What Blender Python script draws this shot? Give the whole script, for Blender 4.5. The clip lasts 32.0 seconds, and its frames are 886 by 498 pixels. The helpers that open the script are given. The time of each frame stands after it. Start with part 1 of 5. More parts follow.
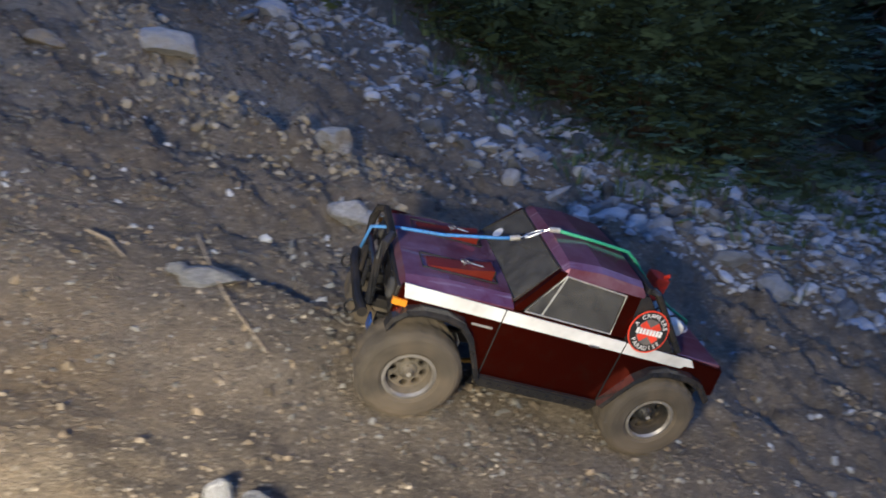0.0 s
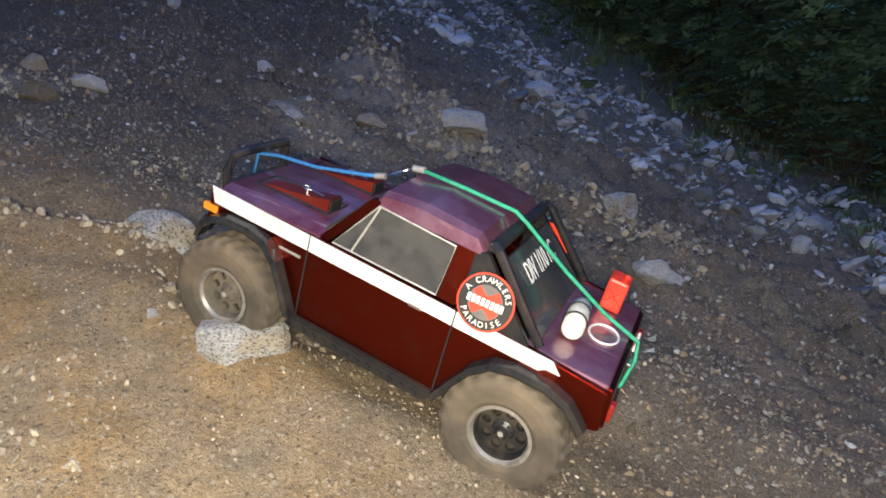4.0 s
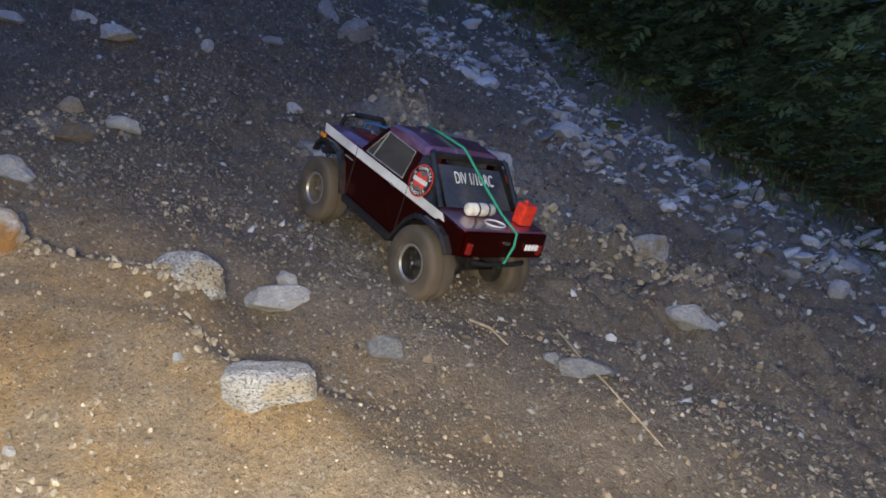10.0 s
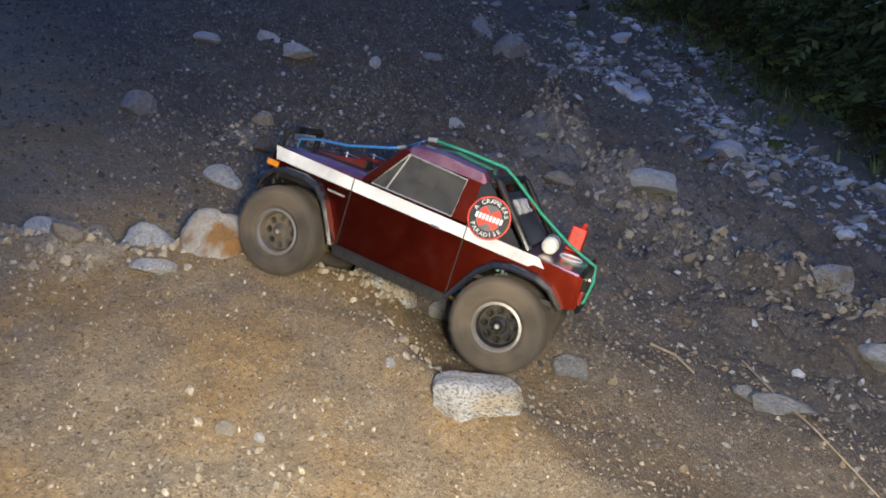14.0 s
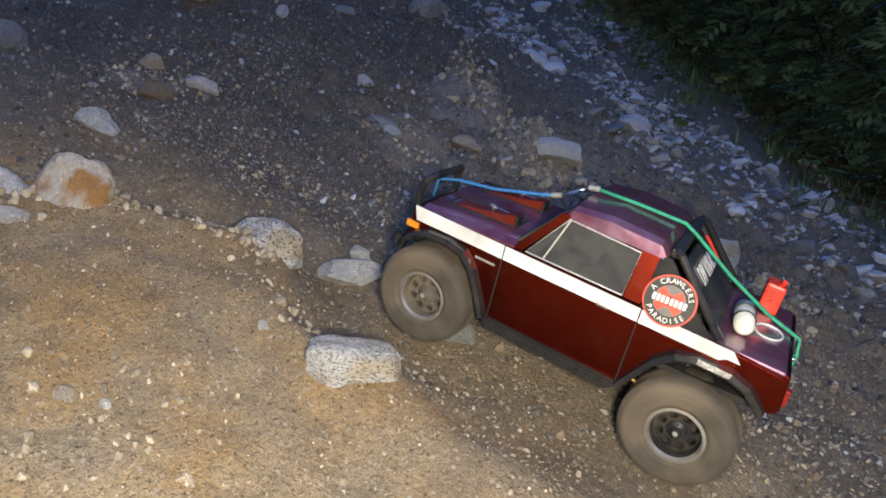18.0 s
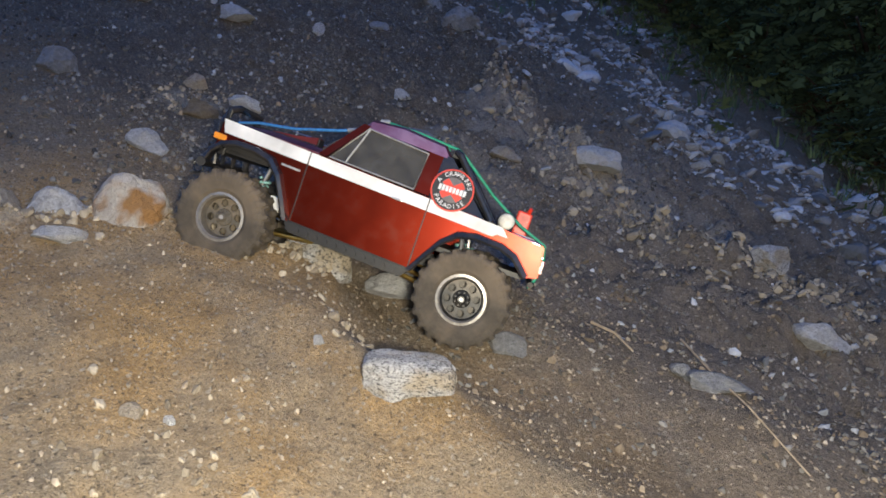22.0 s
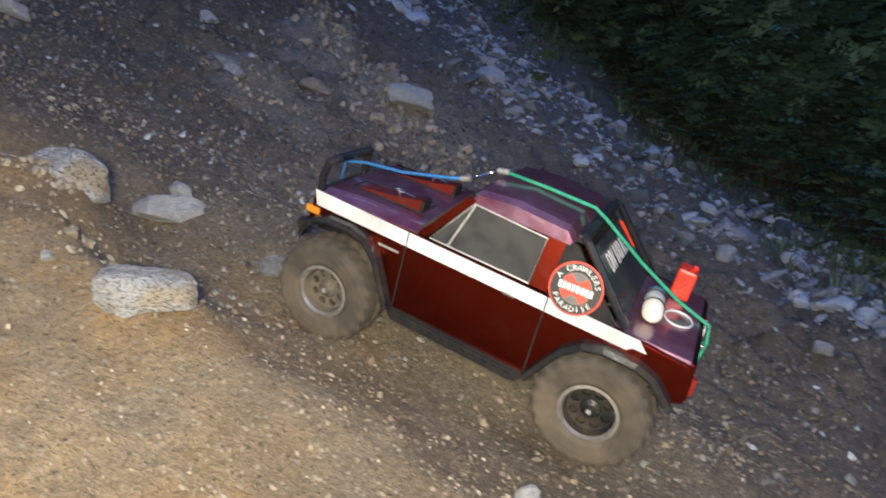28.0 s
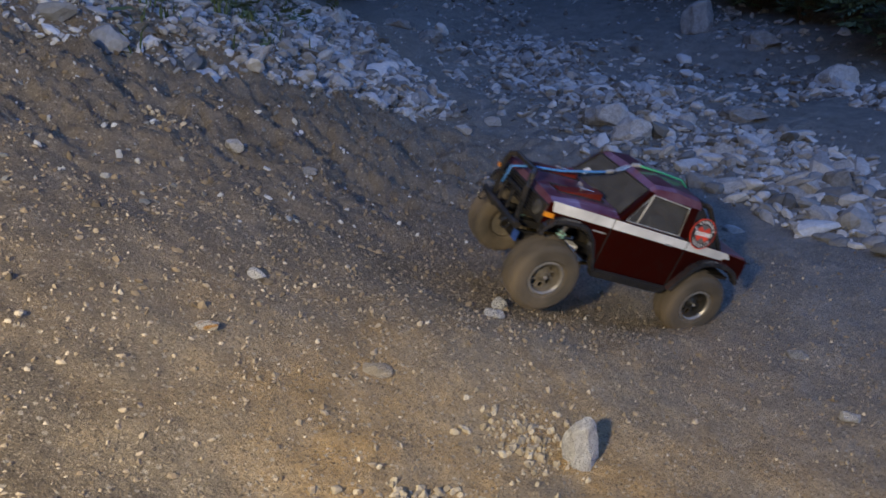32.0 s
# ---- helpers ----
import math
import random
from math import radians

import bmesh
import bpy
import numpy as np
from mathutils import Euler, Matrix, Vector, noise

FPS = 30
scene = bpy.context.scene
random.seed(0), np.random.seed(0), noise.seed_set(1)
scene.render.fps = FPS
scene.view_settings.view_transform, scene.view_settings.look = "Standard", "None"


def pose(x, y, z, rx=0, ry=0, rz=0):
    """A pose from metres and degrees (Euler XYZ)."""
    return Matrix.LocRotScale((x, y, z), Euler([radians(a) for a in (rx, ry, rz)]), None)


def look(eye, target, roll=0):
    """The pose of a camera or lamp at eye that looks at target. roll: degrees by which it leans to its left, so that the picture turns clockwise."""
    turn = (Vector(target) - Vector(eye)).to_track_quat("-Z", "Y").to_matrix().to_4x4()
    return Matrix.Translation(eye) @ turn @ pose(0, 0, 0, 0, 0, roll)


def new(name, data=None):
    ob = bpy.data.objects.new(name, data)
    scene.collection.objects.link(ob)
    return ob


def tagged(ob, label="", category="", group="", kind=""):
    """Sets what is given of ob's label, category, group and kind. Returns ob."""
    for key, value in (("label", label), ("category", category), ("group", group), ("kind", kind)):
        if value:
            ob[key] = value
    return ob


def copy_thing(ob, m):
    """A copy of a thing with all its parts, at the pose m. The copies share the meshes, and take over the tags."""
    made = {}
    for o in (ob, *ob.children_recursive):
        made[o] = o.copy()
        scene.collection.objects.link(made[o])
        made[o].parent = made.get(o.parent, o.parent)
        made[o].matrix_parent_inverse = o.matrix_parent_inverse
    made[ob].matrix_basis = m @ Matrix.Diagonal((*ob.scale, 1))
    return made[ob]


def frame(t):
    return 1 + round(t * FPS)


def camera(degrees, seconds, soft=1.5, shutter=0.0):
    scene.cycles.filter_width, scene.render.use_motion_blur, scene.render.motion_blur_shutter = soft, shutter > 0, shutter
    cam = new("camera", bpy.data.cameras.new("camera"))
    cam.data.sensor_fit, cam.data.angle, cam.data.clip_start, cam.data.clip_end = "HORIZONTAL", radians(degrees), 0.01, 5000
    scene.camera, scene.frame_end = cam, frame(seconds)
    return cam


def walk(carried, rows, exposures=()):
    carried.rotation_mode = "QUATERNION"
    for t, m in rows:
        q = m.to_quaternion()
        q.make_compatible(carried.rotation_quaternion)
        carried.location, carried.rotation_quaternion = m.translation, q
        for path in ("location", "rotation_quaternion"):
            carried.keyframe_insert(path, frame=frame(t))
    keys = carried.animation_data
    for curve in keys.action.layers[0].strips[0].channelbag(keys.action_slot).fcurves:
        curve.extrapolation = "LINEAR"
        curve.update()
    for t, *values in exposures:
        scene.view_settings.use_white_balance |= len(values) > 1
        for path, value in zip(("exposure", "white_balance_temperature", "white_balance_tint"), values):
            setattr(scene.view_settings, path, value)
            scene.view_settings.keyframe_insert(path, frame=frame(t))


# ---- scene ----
# ---- camera and its walk ----
cam = camera(67.15, 32.0, soft=1.7, shutter=0.5)
PATH = [
    (0, (0.074, 0.125, 1.010), (-0.061, 2.113, 0.836), -0.6),
    (0.5, (0.007, 0.102, 1.010), (-0.332, 2.067, 0.851), -0.9),
    (1, (-0.013, 0.094, 1.000), (-0.432, 2.041, 0.809), -1.1),
    (1.5, (-0.012, 0.086, 0.986), (-0.423, 2.040, 0.870), -1.0),
    (2, (-0.015, 0.071, 0.956), (-0.448, 2.023, 0.912), -1.8),
    (2.5, (-0.061, 0.066, 0.961), (-0.574, 1.998, 0.910), -2.3),
    (3, (-0.079, 0.059, 0.964), (-0.669, 1.969, 0.914), -1.3),
    (3.5, (-0.097, 0.033, 0.969), (-0.810, 1.901, 1.010), 0.5),
    (5.5, (-0.109, 0.032, 0.959), (-0.816, 1.902, 1.040), 1.0),
    (6, (-0.111, 0.033, 0.948), (-0.802, 1.909, 0.998), 0.8),
    (6.5, (-0.111, 0.034, 0.944), (-0.782, 1.917, 0.983), 0.8),
    (7, (-0.101, 0.033, 0.946), (-0.724, 1.933, 0.991), 0.5),
    (7.5, (-0.111, 0.035, 0.955), (-0.753, 1.927, 1.037), 0.8),
    (8, (-0.120, 0.028, 0.956), (-0.813, 1.901, 1.059), 1.0),
    (8.5, (-0.132, 0.037, 0.977), (-0.894, 1.880, 1.135), 1.8),
    (9, (-0.134, 0.037, 0.980), (-0.916, 1.867, 1.175), 1.5),
    (9.5, (-0.136, 0.030, 0.983), (-0.976, 1.835, 1.183), 1.6),
    (10, (-0.118, 0.044, 0.977), (-0.893, 1.878, 1.155), 1.2),
    (10.5, (-0.119, 0.041, 0.975), (-0.872, 1.886, 1.148), 1.3),
    (11, (-0.121, 0.058, 0.980), (-0.858, 1.908, 1.162), 1.5),
    (11.5, (-0.130, 0.049, 0.985), (-0.909, 1.879, 1.194), 2.2),
    (12, (-0.147, 0.035, 0.985), (-1.005, 1.828, 1.208), 2.5),
    (12.5, (-0.172, 0.014, 0.988), (-1.147, 1.745, 1.219), 3.0),
    (13, (-0.180, -0.004, 0.986), (-1.224, 1.687, 1.216), 3.9),
    (13.5, (-0.190, -0.013, 0.987), (-1.267, 1.658, 1.203), 4.8),
    (14, (-0.197, -0.019, 0.980), (-1.285, 1.648, 1.171), 5.0),
    (14.5, (-0.193, -0.012, 0.973), (-1.268, 1.664, 1.150), 4.9),
    (16.5, (-0.199, -0.006, 0.986), (-1.231, 1.701, 1.123), 6.0),
    (17, (-0.204, -0.006, 0.980), (-1.244, 1.696, 1.133), 6.8),
    (17.5, (-0.197, 0.012, 0.975), (-1.182, 1.749, 1.089), 6.1),
    (18, (-0.180, 0.032, 0.981), (-1.052, 1.828, 1.094), 6.4),
    (18.5, (-0.189, 0.028, 0.986), (-1.105, 1.800, 1.131), 5.9),
    (19, (-0.193, 0.028, 0.980), (-1.122, 1.795, 1.106), 5.2),
    (19.5, (-0.187, 0.031, 0.982), (-1.103, 1.805, 1.101), 4.7),
    (20, (-0.193, 0.028, 0.981), (-1.115, 1.797, 1.123), 5.1),
    (20.5, (-0.200, 0.025, 0.989), (-1.131, 1.788, 1.149), 5.8),
    (21, (-0.207, 0.022, 0.987), (-1.160, 1.773, 1.155), 6.0),
    (21.5, (-0.207, 0.022, 0.988), (-1.175, 1.766, 1.133), 5.4),
    (22, (-0.204, 0.025, 0.979), (-1.160, 1.777, 1.118), 5.5),
    (22.5, (-0.193, 0.029, 0.984), (-1.120, 1.796, 1.124), 5.4),
    (23, (-0.176, 0.038, 0.995), (-1.064, 1.824, 1.136), 5.0),
    (23.5, (-0.170, 0.044, 0.996), (-1.016, 1.850, 1.151), 4.8),
    (24, (-0.173, 0.050, 0.988), (-1.028, 1.849, 1.173), 4.8),
    (24.5, (-0.162, 0.047, 0.989), (-0.986, 1.866, 1.104), 4.9),
    (26.5, (-0.148, 0.081, 0.951), (-0.925, 1.924, 0.999), 4.8),
    (27, (-0.144, 0.083, 0.951), (-0.858, 1.951, 0.990), 5.1),
    (27.5, (-0.118, 0.069, 0.952), (-0.740, 1.970, 0.997), 5.7),
    (28, (-0.097, 0.062, 0.955), (-0.638, 1.987, 0.986), 5.8),
    (28.5, (-0.021, 0.035, 0.950), (-0.371, 2.002, 0.855), 4.9),
    (29, (0.011, 0.063, 0.892), (-0.105, 2.056, 0.783), 4.4),
    (29.5, (0.090, 0.066, 0.863), (0.211, 2.046, 0.609), 3.5),
    (29.8, (0.147, 0.057, 0.846), (0.583, 1.983, 0.535), 2.4),
    (30, (0.201, 0.067, 0.834), (0.787, 1.954, 0.527), 0.2),
    (30.1, (0.244, 0.042, 0.825), (0.853, 1.923, 0.522), -1.0),
    (30.5, (0.304, 0.034, 0.734), (1.452, 1.599, 0.249), -0.2),
    (31, (0.361, -0.022, 0.751), (1.468, 1.539, 0.171), -3.5),
    (31.5, (0.373, -0.028, 0.749), (1.523, 1.490, 0.137), -3.2),
    (32, (0.376, -0.028, 0.745), (1.513, 1.491, 0.111), -3.7),
]
walk(cam, [(t, look(eye, target, roll)) for t, eye, target, roll in PATH],
     exposures=[(0.0, 0.5, 6700, 10), (1.5, 0.38, 6500, 10), (3.5, 0.30, 6500, 10), (6.0, 0.22, 6500, 10), (9.0, 0.32, 6500, 10), (12.0, 0.32, 6600, 10), (22.0, 0.29, 6500, 10), (24.0, 0.2, 6500, 10),
                (27.0, 0.25, 6500, 10), (29.0, 0.22, 6400, 10), (29.8, 0.35, 6500, 10), (30.5, 0.75, 7000, 10), (31.0, 0.78, 7400, 10), (32.0, 0.9, 7800, 10)])

# ---- dusk sky and the hand torch beside the camera ----
world = bpy.data.worlds.new("dusk")
scene.world = world
world.use_nodes = True
wn = world.node_tree.nodes
sky = wn.new("ShaderNodeTexSky")
sky.sky_type = "NISHITA"
sky.sun_disc = False
sky.sun_elevation = radians(-1.0)
sky.sun_rotation = radians(115)
sky.ozone_density = 3.4
world.node_tree.links.new(sky.outputs[0], wn["Background"].inputs[0])
wn["Background"].inputs[1].default_value = 2.5

torch_data = bpy.data.lights.new("hand_torch", "SPOT")
torch_data.energy = 49
torch_data.color = (1.0, 0.92, 0.73)
torch_data.shadow_soft_size = 0.045
torch_data.spot_size = radians(174)
torch_data.spot_blend = 0.4
torch = new("hand_torch", torch_data)
torch.matrix_world = look((-0.09, -0.03, 0.965), (-0.02, 0.8, 0.57))

# ---- materials ----


class Mat:
    """A node material with a few shorthand builders."""

    def __init__(self, name, rough=0.8, metal=0.0):
        self.m = bpy.data.materials.new(name)
        self.m.use_nodes = True
        self.t = self.m.node_tree
        self.b = self.t.nodes["Principled BSDF"]
        self.b.inputs["Roughness"].default_value = rough
        self.b.inputs["Metallic"].default_value = metal
        self.co = self.t.nodes.new("ShaderNodeTexCoord").outputs["Object"]

    def node(self, kind, **values):
        n = self.t.nodes.new(kind)
        for k, v in values.items():
            n.inputs[k.replace("_", " ")].default_value = v
        return n

    def link(self, a, b):
        self.t.links.new(a, b)

    def noise(self, scale, detail=4.0, rough=0.55, co=None):
        n = self.node("ShaderNodeTexNoise", Scale=scale, Detail=detail, Roughness=rough)
        self.link(co or self.co, n.inputs["Vector"])
        return n.outputs["Fac"]

    def ramp(self, fac, stops):
        n = self.t.nodes.new("ShaderNodeValToRGB")
        e = n.color_ramp.elements
        while len(e) < len(stops):
            e.new(0.5)
        for el, (p, c) in zip(e, stops):
            el.position, el.color = p, (*c, 1)
        self.link(fac, n.inputs[0])
        return n.outputs[0]

    def mix(self, fac, a, b, how="MIX"):
        n = self.t.nodes.new("ShaderNodeMix")
        n.data_type, n.blend_type = "RGBA", how
        if isinstance(fac, float):
            n.inputs[0].default_value = fac
        else:
            self.link(fac, n.inputs[0])
        for v, i in ((a, 6), (b, 7)):
            if isinstance(v, tuple):
                n.inputs[i].default_value = (*v, 1)
            else:
                self.link(v, n.inputs[i])
        return n.outputs[2]

    def colour(self, c):
        if isinstance(c, tuple):
            self.b.inputs["Base Color"].default_value = (*c, 1)
        else:
            self.link(c, self.b.inputs["Base Color"])
        return self

    def bump(self, fac, strength=0.5, dist=0.005):
        n = self.node("ShaderNodeBump", Strength=strength, Distance=dist)
        if self.b.inputs["Normal"].links:
            self.link(self.b.inputs["Normal"].links[0].from_socket, n.inputs["Normal"])
        self.link(fac, n.inputs["Height"])
        self.link(n.outputs[0], self.b.inputs["Normal"])
        return self

    def rough(self, fac, lo, hi):
        n = self.t.nodes.new("ShaderNodeMapRange")
        self.link(fac, n.inputs[0])
        n.inputs[3].default_value, n.inputs[4].default_value = lo, hi
        self.link(n.outputs[0], self.b.inputs["Roughness"])
        return self

    def set(self, **values):
        for k, v in values.items():
            self.b.inputs[k.replace("_", " ")].default_value = v
        return self


def soil_material():
    m = Mat("gravelly_soil", 0.92)
    big, mid, fine = m.noise(1.1, 5), m.noise(9, 6, 0.65), m.noise(160, 5, 0.7)
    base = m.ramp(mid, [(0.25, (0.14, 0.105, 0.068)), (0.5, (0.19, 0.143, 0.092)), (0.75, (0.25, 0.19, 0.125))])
    # bank tone, held extra dark on the far left to paint the torch's falloff
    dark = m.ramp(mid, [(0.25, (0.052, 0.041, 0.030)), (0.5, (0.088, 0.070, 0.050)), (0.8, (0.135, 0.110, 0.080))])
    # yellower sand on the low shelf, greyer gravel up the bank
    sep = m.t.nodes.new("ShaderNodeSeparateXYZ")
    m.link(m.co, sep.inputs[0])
    # this pale-to-dark step also carries torch falloff in the colour
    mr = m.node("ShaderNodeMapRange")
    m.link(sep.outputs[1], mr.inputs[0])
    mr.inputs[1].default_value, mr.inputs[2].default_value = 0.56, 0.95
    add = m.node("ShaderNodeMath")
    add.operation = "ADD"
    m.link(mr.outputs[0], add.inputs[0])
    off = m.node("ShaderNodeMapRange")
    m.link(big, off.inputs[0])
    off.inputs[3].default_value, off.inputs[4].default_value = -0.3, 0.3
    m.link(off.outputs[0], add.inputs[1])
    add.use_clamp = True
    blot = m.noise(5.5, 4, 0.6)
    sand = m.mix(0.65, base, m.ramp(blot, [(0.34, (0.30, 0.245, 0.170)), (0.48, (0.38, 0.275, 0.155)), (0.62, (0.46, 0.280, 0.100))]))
    # browner earth towards the foot of the bank, painted lighter where more light falls
    side = m.node("ShaderNodeMapRange")
    m.link(sep.outputs[0], side.inputs[0])
    side.inputs[1].default_value, side.inputs[2].default_value = -1.35, -0.65
    brown = m.ramp(mid, [(0.25, (0.105, 0.083, 0.060)), (0.5, (0.160, 0.128, 0.095)), (0.8, (0.215, 0.178, 0.138))])
    dark = m.mix(side.outputs[0], dark, brown)
    # darker brown earth on the low side of the shelf; torch falloff painted into it
    shade_rise = m.node("ShaderNodeMapRange")
    m.link(sep.outputs[0], shade_rise.inputs[0])
    shade_rise.inputs[1].default_value, shade_rise.inputs[2].default_value = -0.50, -0.10
    # the painted shade fades out again further right, where the sand is lit
    dry = m.node("ShaderNodeMapRange", To_Min=1.0, To_Max=0.0)
    m.link(sep.outputs[0], dry.inputs[0])
    dry.inputs[1].default_value, dry.inputs[2].default_value = 0.30, 0.60
    painted_shade = m.node("ShaderNodeMath")
    painted_shade.operation = "MULTIPLY"
    m.link(shade_rise.outputs[0], painted_shade.inputs[0])
    m.link(dry.outputs[0], painted_shade.inputs[1])
    sand = m.mix(painted_shade.outputs[0], sand, m.ramp(mid, [(0.25, (0.062, 0.048, 0.033)), (0.5, (0.097, 0.075, 0.052)), (0.8, (0.140, 0.108, 0.075))]))
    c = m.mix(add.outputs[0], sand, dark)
    # a streak of paler clay along the crumbled ridge, and one on the mound below it
    warp = m.noise(7, 5, 0.7)
    for cx, cy, rx, ry, tint in ((-0.66, 1.76, 1.05, 0.44, (0.255, 0.222, 0.178)), (-0.93, 1.41, 0.34, 0.24, (0.215, 0.187, 0.15)), (-1.38, 0.98, 0.18, 0.15, (0.25, 0.22, 0.17)), (-1.12, 0.47, 0.26, 0.17, (0.46, 0.39, 0.28))):
        mp = m.node("ShaderNodeMapping", Location=(-cx / rx, -cy / ry, 0), Scale=(1 / rx, 1 / ry, 0))
        m.link(m.co, mp.inputs["Vector"])
        ln = m.node("ShaderNodeVectorMath")
        ln.operation = "LENGTH"
        m.link(mp.outputs[0], ln.inputs[0])
        su = m.node("ShaderNodeMath")
        su.operation = "SUBTRACT"
        m.link(warp, su.inputs[0])
        m.link(ln.outputs["Value"], su.inputs[1])
        c = m.mix(m.ramp(su.outputs[0], [(-0.0, (0, 0, 0)), (0.22, (0.85, 0.85, 0.85))]), c, tint)
    # pale grey gravel of the track
    tk = m.node("ShaderNodeVectorMath")
    tk.operation = "DOT_PRODUCT"
    tk.inputs[1].default_value = (1, -0.42, 0)
    m.link(m.co, tk.inputs[0])
    tr = m.node("ShaderNodeMapRange")
    m.link(tk.outputs["Value"], tr.inputs[0])
    tr.inputs[1].default_value, tr.inputs[2].default_value = 0.7, 1.6
    c = m.mix(tr.outputs[0], c, m.ramp(mid, [(0.3, (0.13, 0.125, 0.12)), (0.7, (0.25, 0.24, 0.23))]))
    grain = m.ramp(fine, [(0.3, (0.30, 0.30, 0.30)), (0.5, (0.52, 0.52, 0.52)), (0.7, (0.75, 0.75, 0.75))])
    c = m.mix(0.8, c, grain, "OVERLAY")
    # pale mineral specks
    vor = m.node("ShaderNodeTexVoronoi", Scale=170.0)
    m.link(m.co, vor.inputs["Vector"])
    sepc = m.t.nodes.new("ShaderNodeSeparateColor")
    m.link(vor.outputs["Color"], sepc.inputs[0])
    pick = m.ramp(sepc.outputs[0], [(0.86, (0, 0, 0)), (0.93, (0.8, 0.8, 0.8))])
    near = m.ramp(vor.outputs["Distance"], [(0.34, (1, 1, 1)), (0.48, (0, 0, 0))])
    spots = m.mix(1.0, pick, near, "MULTIPLY")
    c = m.mix(spots, c, (0.42, 0.37, 0.29))
    c = m.mix(m.ramp(m.noise(520, 2, 0.6), [(0.56, (0, 0, 0)), (0.66, (0.75, 0.75, 0.75))]), c, (0.40, 0.33, 0.24))
    c = m.mix(m.ramp(m.noise(210, 3, 0.65), [(0.33, (0.8, 0.8, 0.8)), (0.42, (0, 0, 0))]), c, (0.05, 0.038, 0.027))
    patch = m.noise(28, 5, 0.7)
    c = m.mix(0.62, c, m.ramp(patch, [(0.3, (0.34, 0.34, 0.35)), (0.5, (0.5, 0.5, 0.5)), (0.7, (0.66, 0.65, 0.63))]), "OVERLAY")
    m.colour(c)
    m.bump(mid, 0.15, 0.012).bump(patch, 0.25, 0.006).bump(fine, 1.0, 0.006).bump(m.noise(420, 3, 0.7), 1.0, 0.003)
    return m.m


def stone_material(name, lo, hi, stain=None, speck=0.0):
    m = Mat(name, 0.85)
    ob = m.t.nodes.new("ShaderNodeObjectInfo").outputs["Random"]
    a, b = m.noise(9, 6, 0.65), m.noise(70, 5, 0.7)
    c = m.ramp(a, [(0.3, lo), (0.7, hi)])
    c = m.mix(0.6, c, m.ramp(b, [(0.35, (0.36, 0.36, 0.36)), (0.65, (0.62, 0.62, 0.62))]), "OVERLAY")
    c = m.mix(0.45, c, m.ramp(ob, [(0.0, (0.38, 0.37, 0.36)), (1.0, (0.62, 0.62, 0.63))]), "OVERLAY")
    if stain:
        c = m.mix(m.ramp(m.noise(1.6, 3), [(0.48, (0, 0, 0)), (0.6, (1, 1, 1))]), c, stain)
    if speck:
        c = m.mix(m.ramp(m.noise(26, 4, 0.75), [(0.52, (0, 0, 0)), (0.58, (speck, speck, speck))]), c, (0.05, 0.05, 0.05))
    # soil dust that clings in patches
    c = m.mix(m.ramp(m.noise(22, 4), [(0.52, (0, 0, 0)), (0.72, (0.34, 0.34, 0.34))]), c, (0.2, 0.15, 0.1))
    m.colour(c).bump(a, 0.6, 0.01).bump(b, 0.7, 0.004).bump(m.noise(34, 3, 0.7), 0.6, 0.02)
    return m.m


def paint_material():
    """Deep red metal-flake lacquer, scuffed and dusty."""
    m = Mat("red_metallic_paint", 0.3, 1.0)
    dust = m.noise(28, 5, 0.7)
    c = m.mix(m.ramp(dust, [(0.5, (0, 0, 0)), (0.8, (0.45, 0.45, 0.45))]), (0.145, 0.014, 0.006), (0.080, 0.042, 0.033))
    m.colour(c).rough(dust, 0.25, 0.46).bump(m.noise(900, 1), 0.04, 0.0005)
    m.set(Coat_Weight=0.12, Coat_Roughness=0.25)
    return m.m


def dusty_sheen_paint_material():
    """The same red lacquer where dust and pale scuffs lie on top; the sky's purple sheen is painted in."""
    m = Mat("dusty_sky_sheen_red_paint", 0.4, 0.55)
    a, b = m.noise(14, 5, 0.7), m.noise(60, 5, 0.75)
    # lilac of the reflected sky is mixed into the dust tone
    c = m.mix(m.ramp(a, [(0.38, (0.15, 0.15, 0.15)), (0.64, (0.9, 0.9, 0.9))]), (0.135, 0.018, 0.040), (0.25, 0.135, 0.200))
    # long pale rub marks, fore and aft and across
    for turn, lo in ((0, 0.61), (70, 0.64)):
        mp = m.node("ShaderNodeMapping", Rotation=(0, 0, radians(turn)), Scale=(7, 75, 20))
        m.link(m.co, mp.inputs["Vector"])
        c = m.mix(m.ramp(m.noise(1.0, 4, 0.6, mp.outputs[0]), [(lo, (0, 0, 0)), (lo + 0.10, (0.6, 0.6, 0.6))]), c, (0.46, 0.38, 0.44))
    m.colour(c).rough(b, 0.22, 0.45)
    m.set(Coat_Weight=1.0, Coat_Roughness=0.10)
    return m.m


def plain(name, c, rough=0.5, metal=0.0, dust=0.25, scale=60.0):
    m = Mat(name, rough, metal)
    f = m.noise(scale, 5, 0.7)
    k = tuple(v * 0.55 for v in c)
    col = m.ramp(f, [(0.3, k), (0.6, c)])
    if dust:
        col = m.mix(m.ramp(m.noise(scale * 0.4, 5, 0.65), [(0.45, (0, 0, 0)), (0.7, (dust, dust, dust))]), col, (0.19, 0.14, 0.09))
    m.colour(col).rough(f, min(1, rough + 0.15), max(0.05, rough - 0.1)).bump(f, 0.15, 0.001)
    return m.m


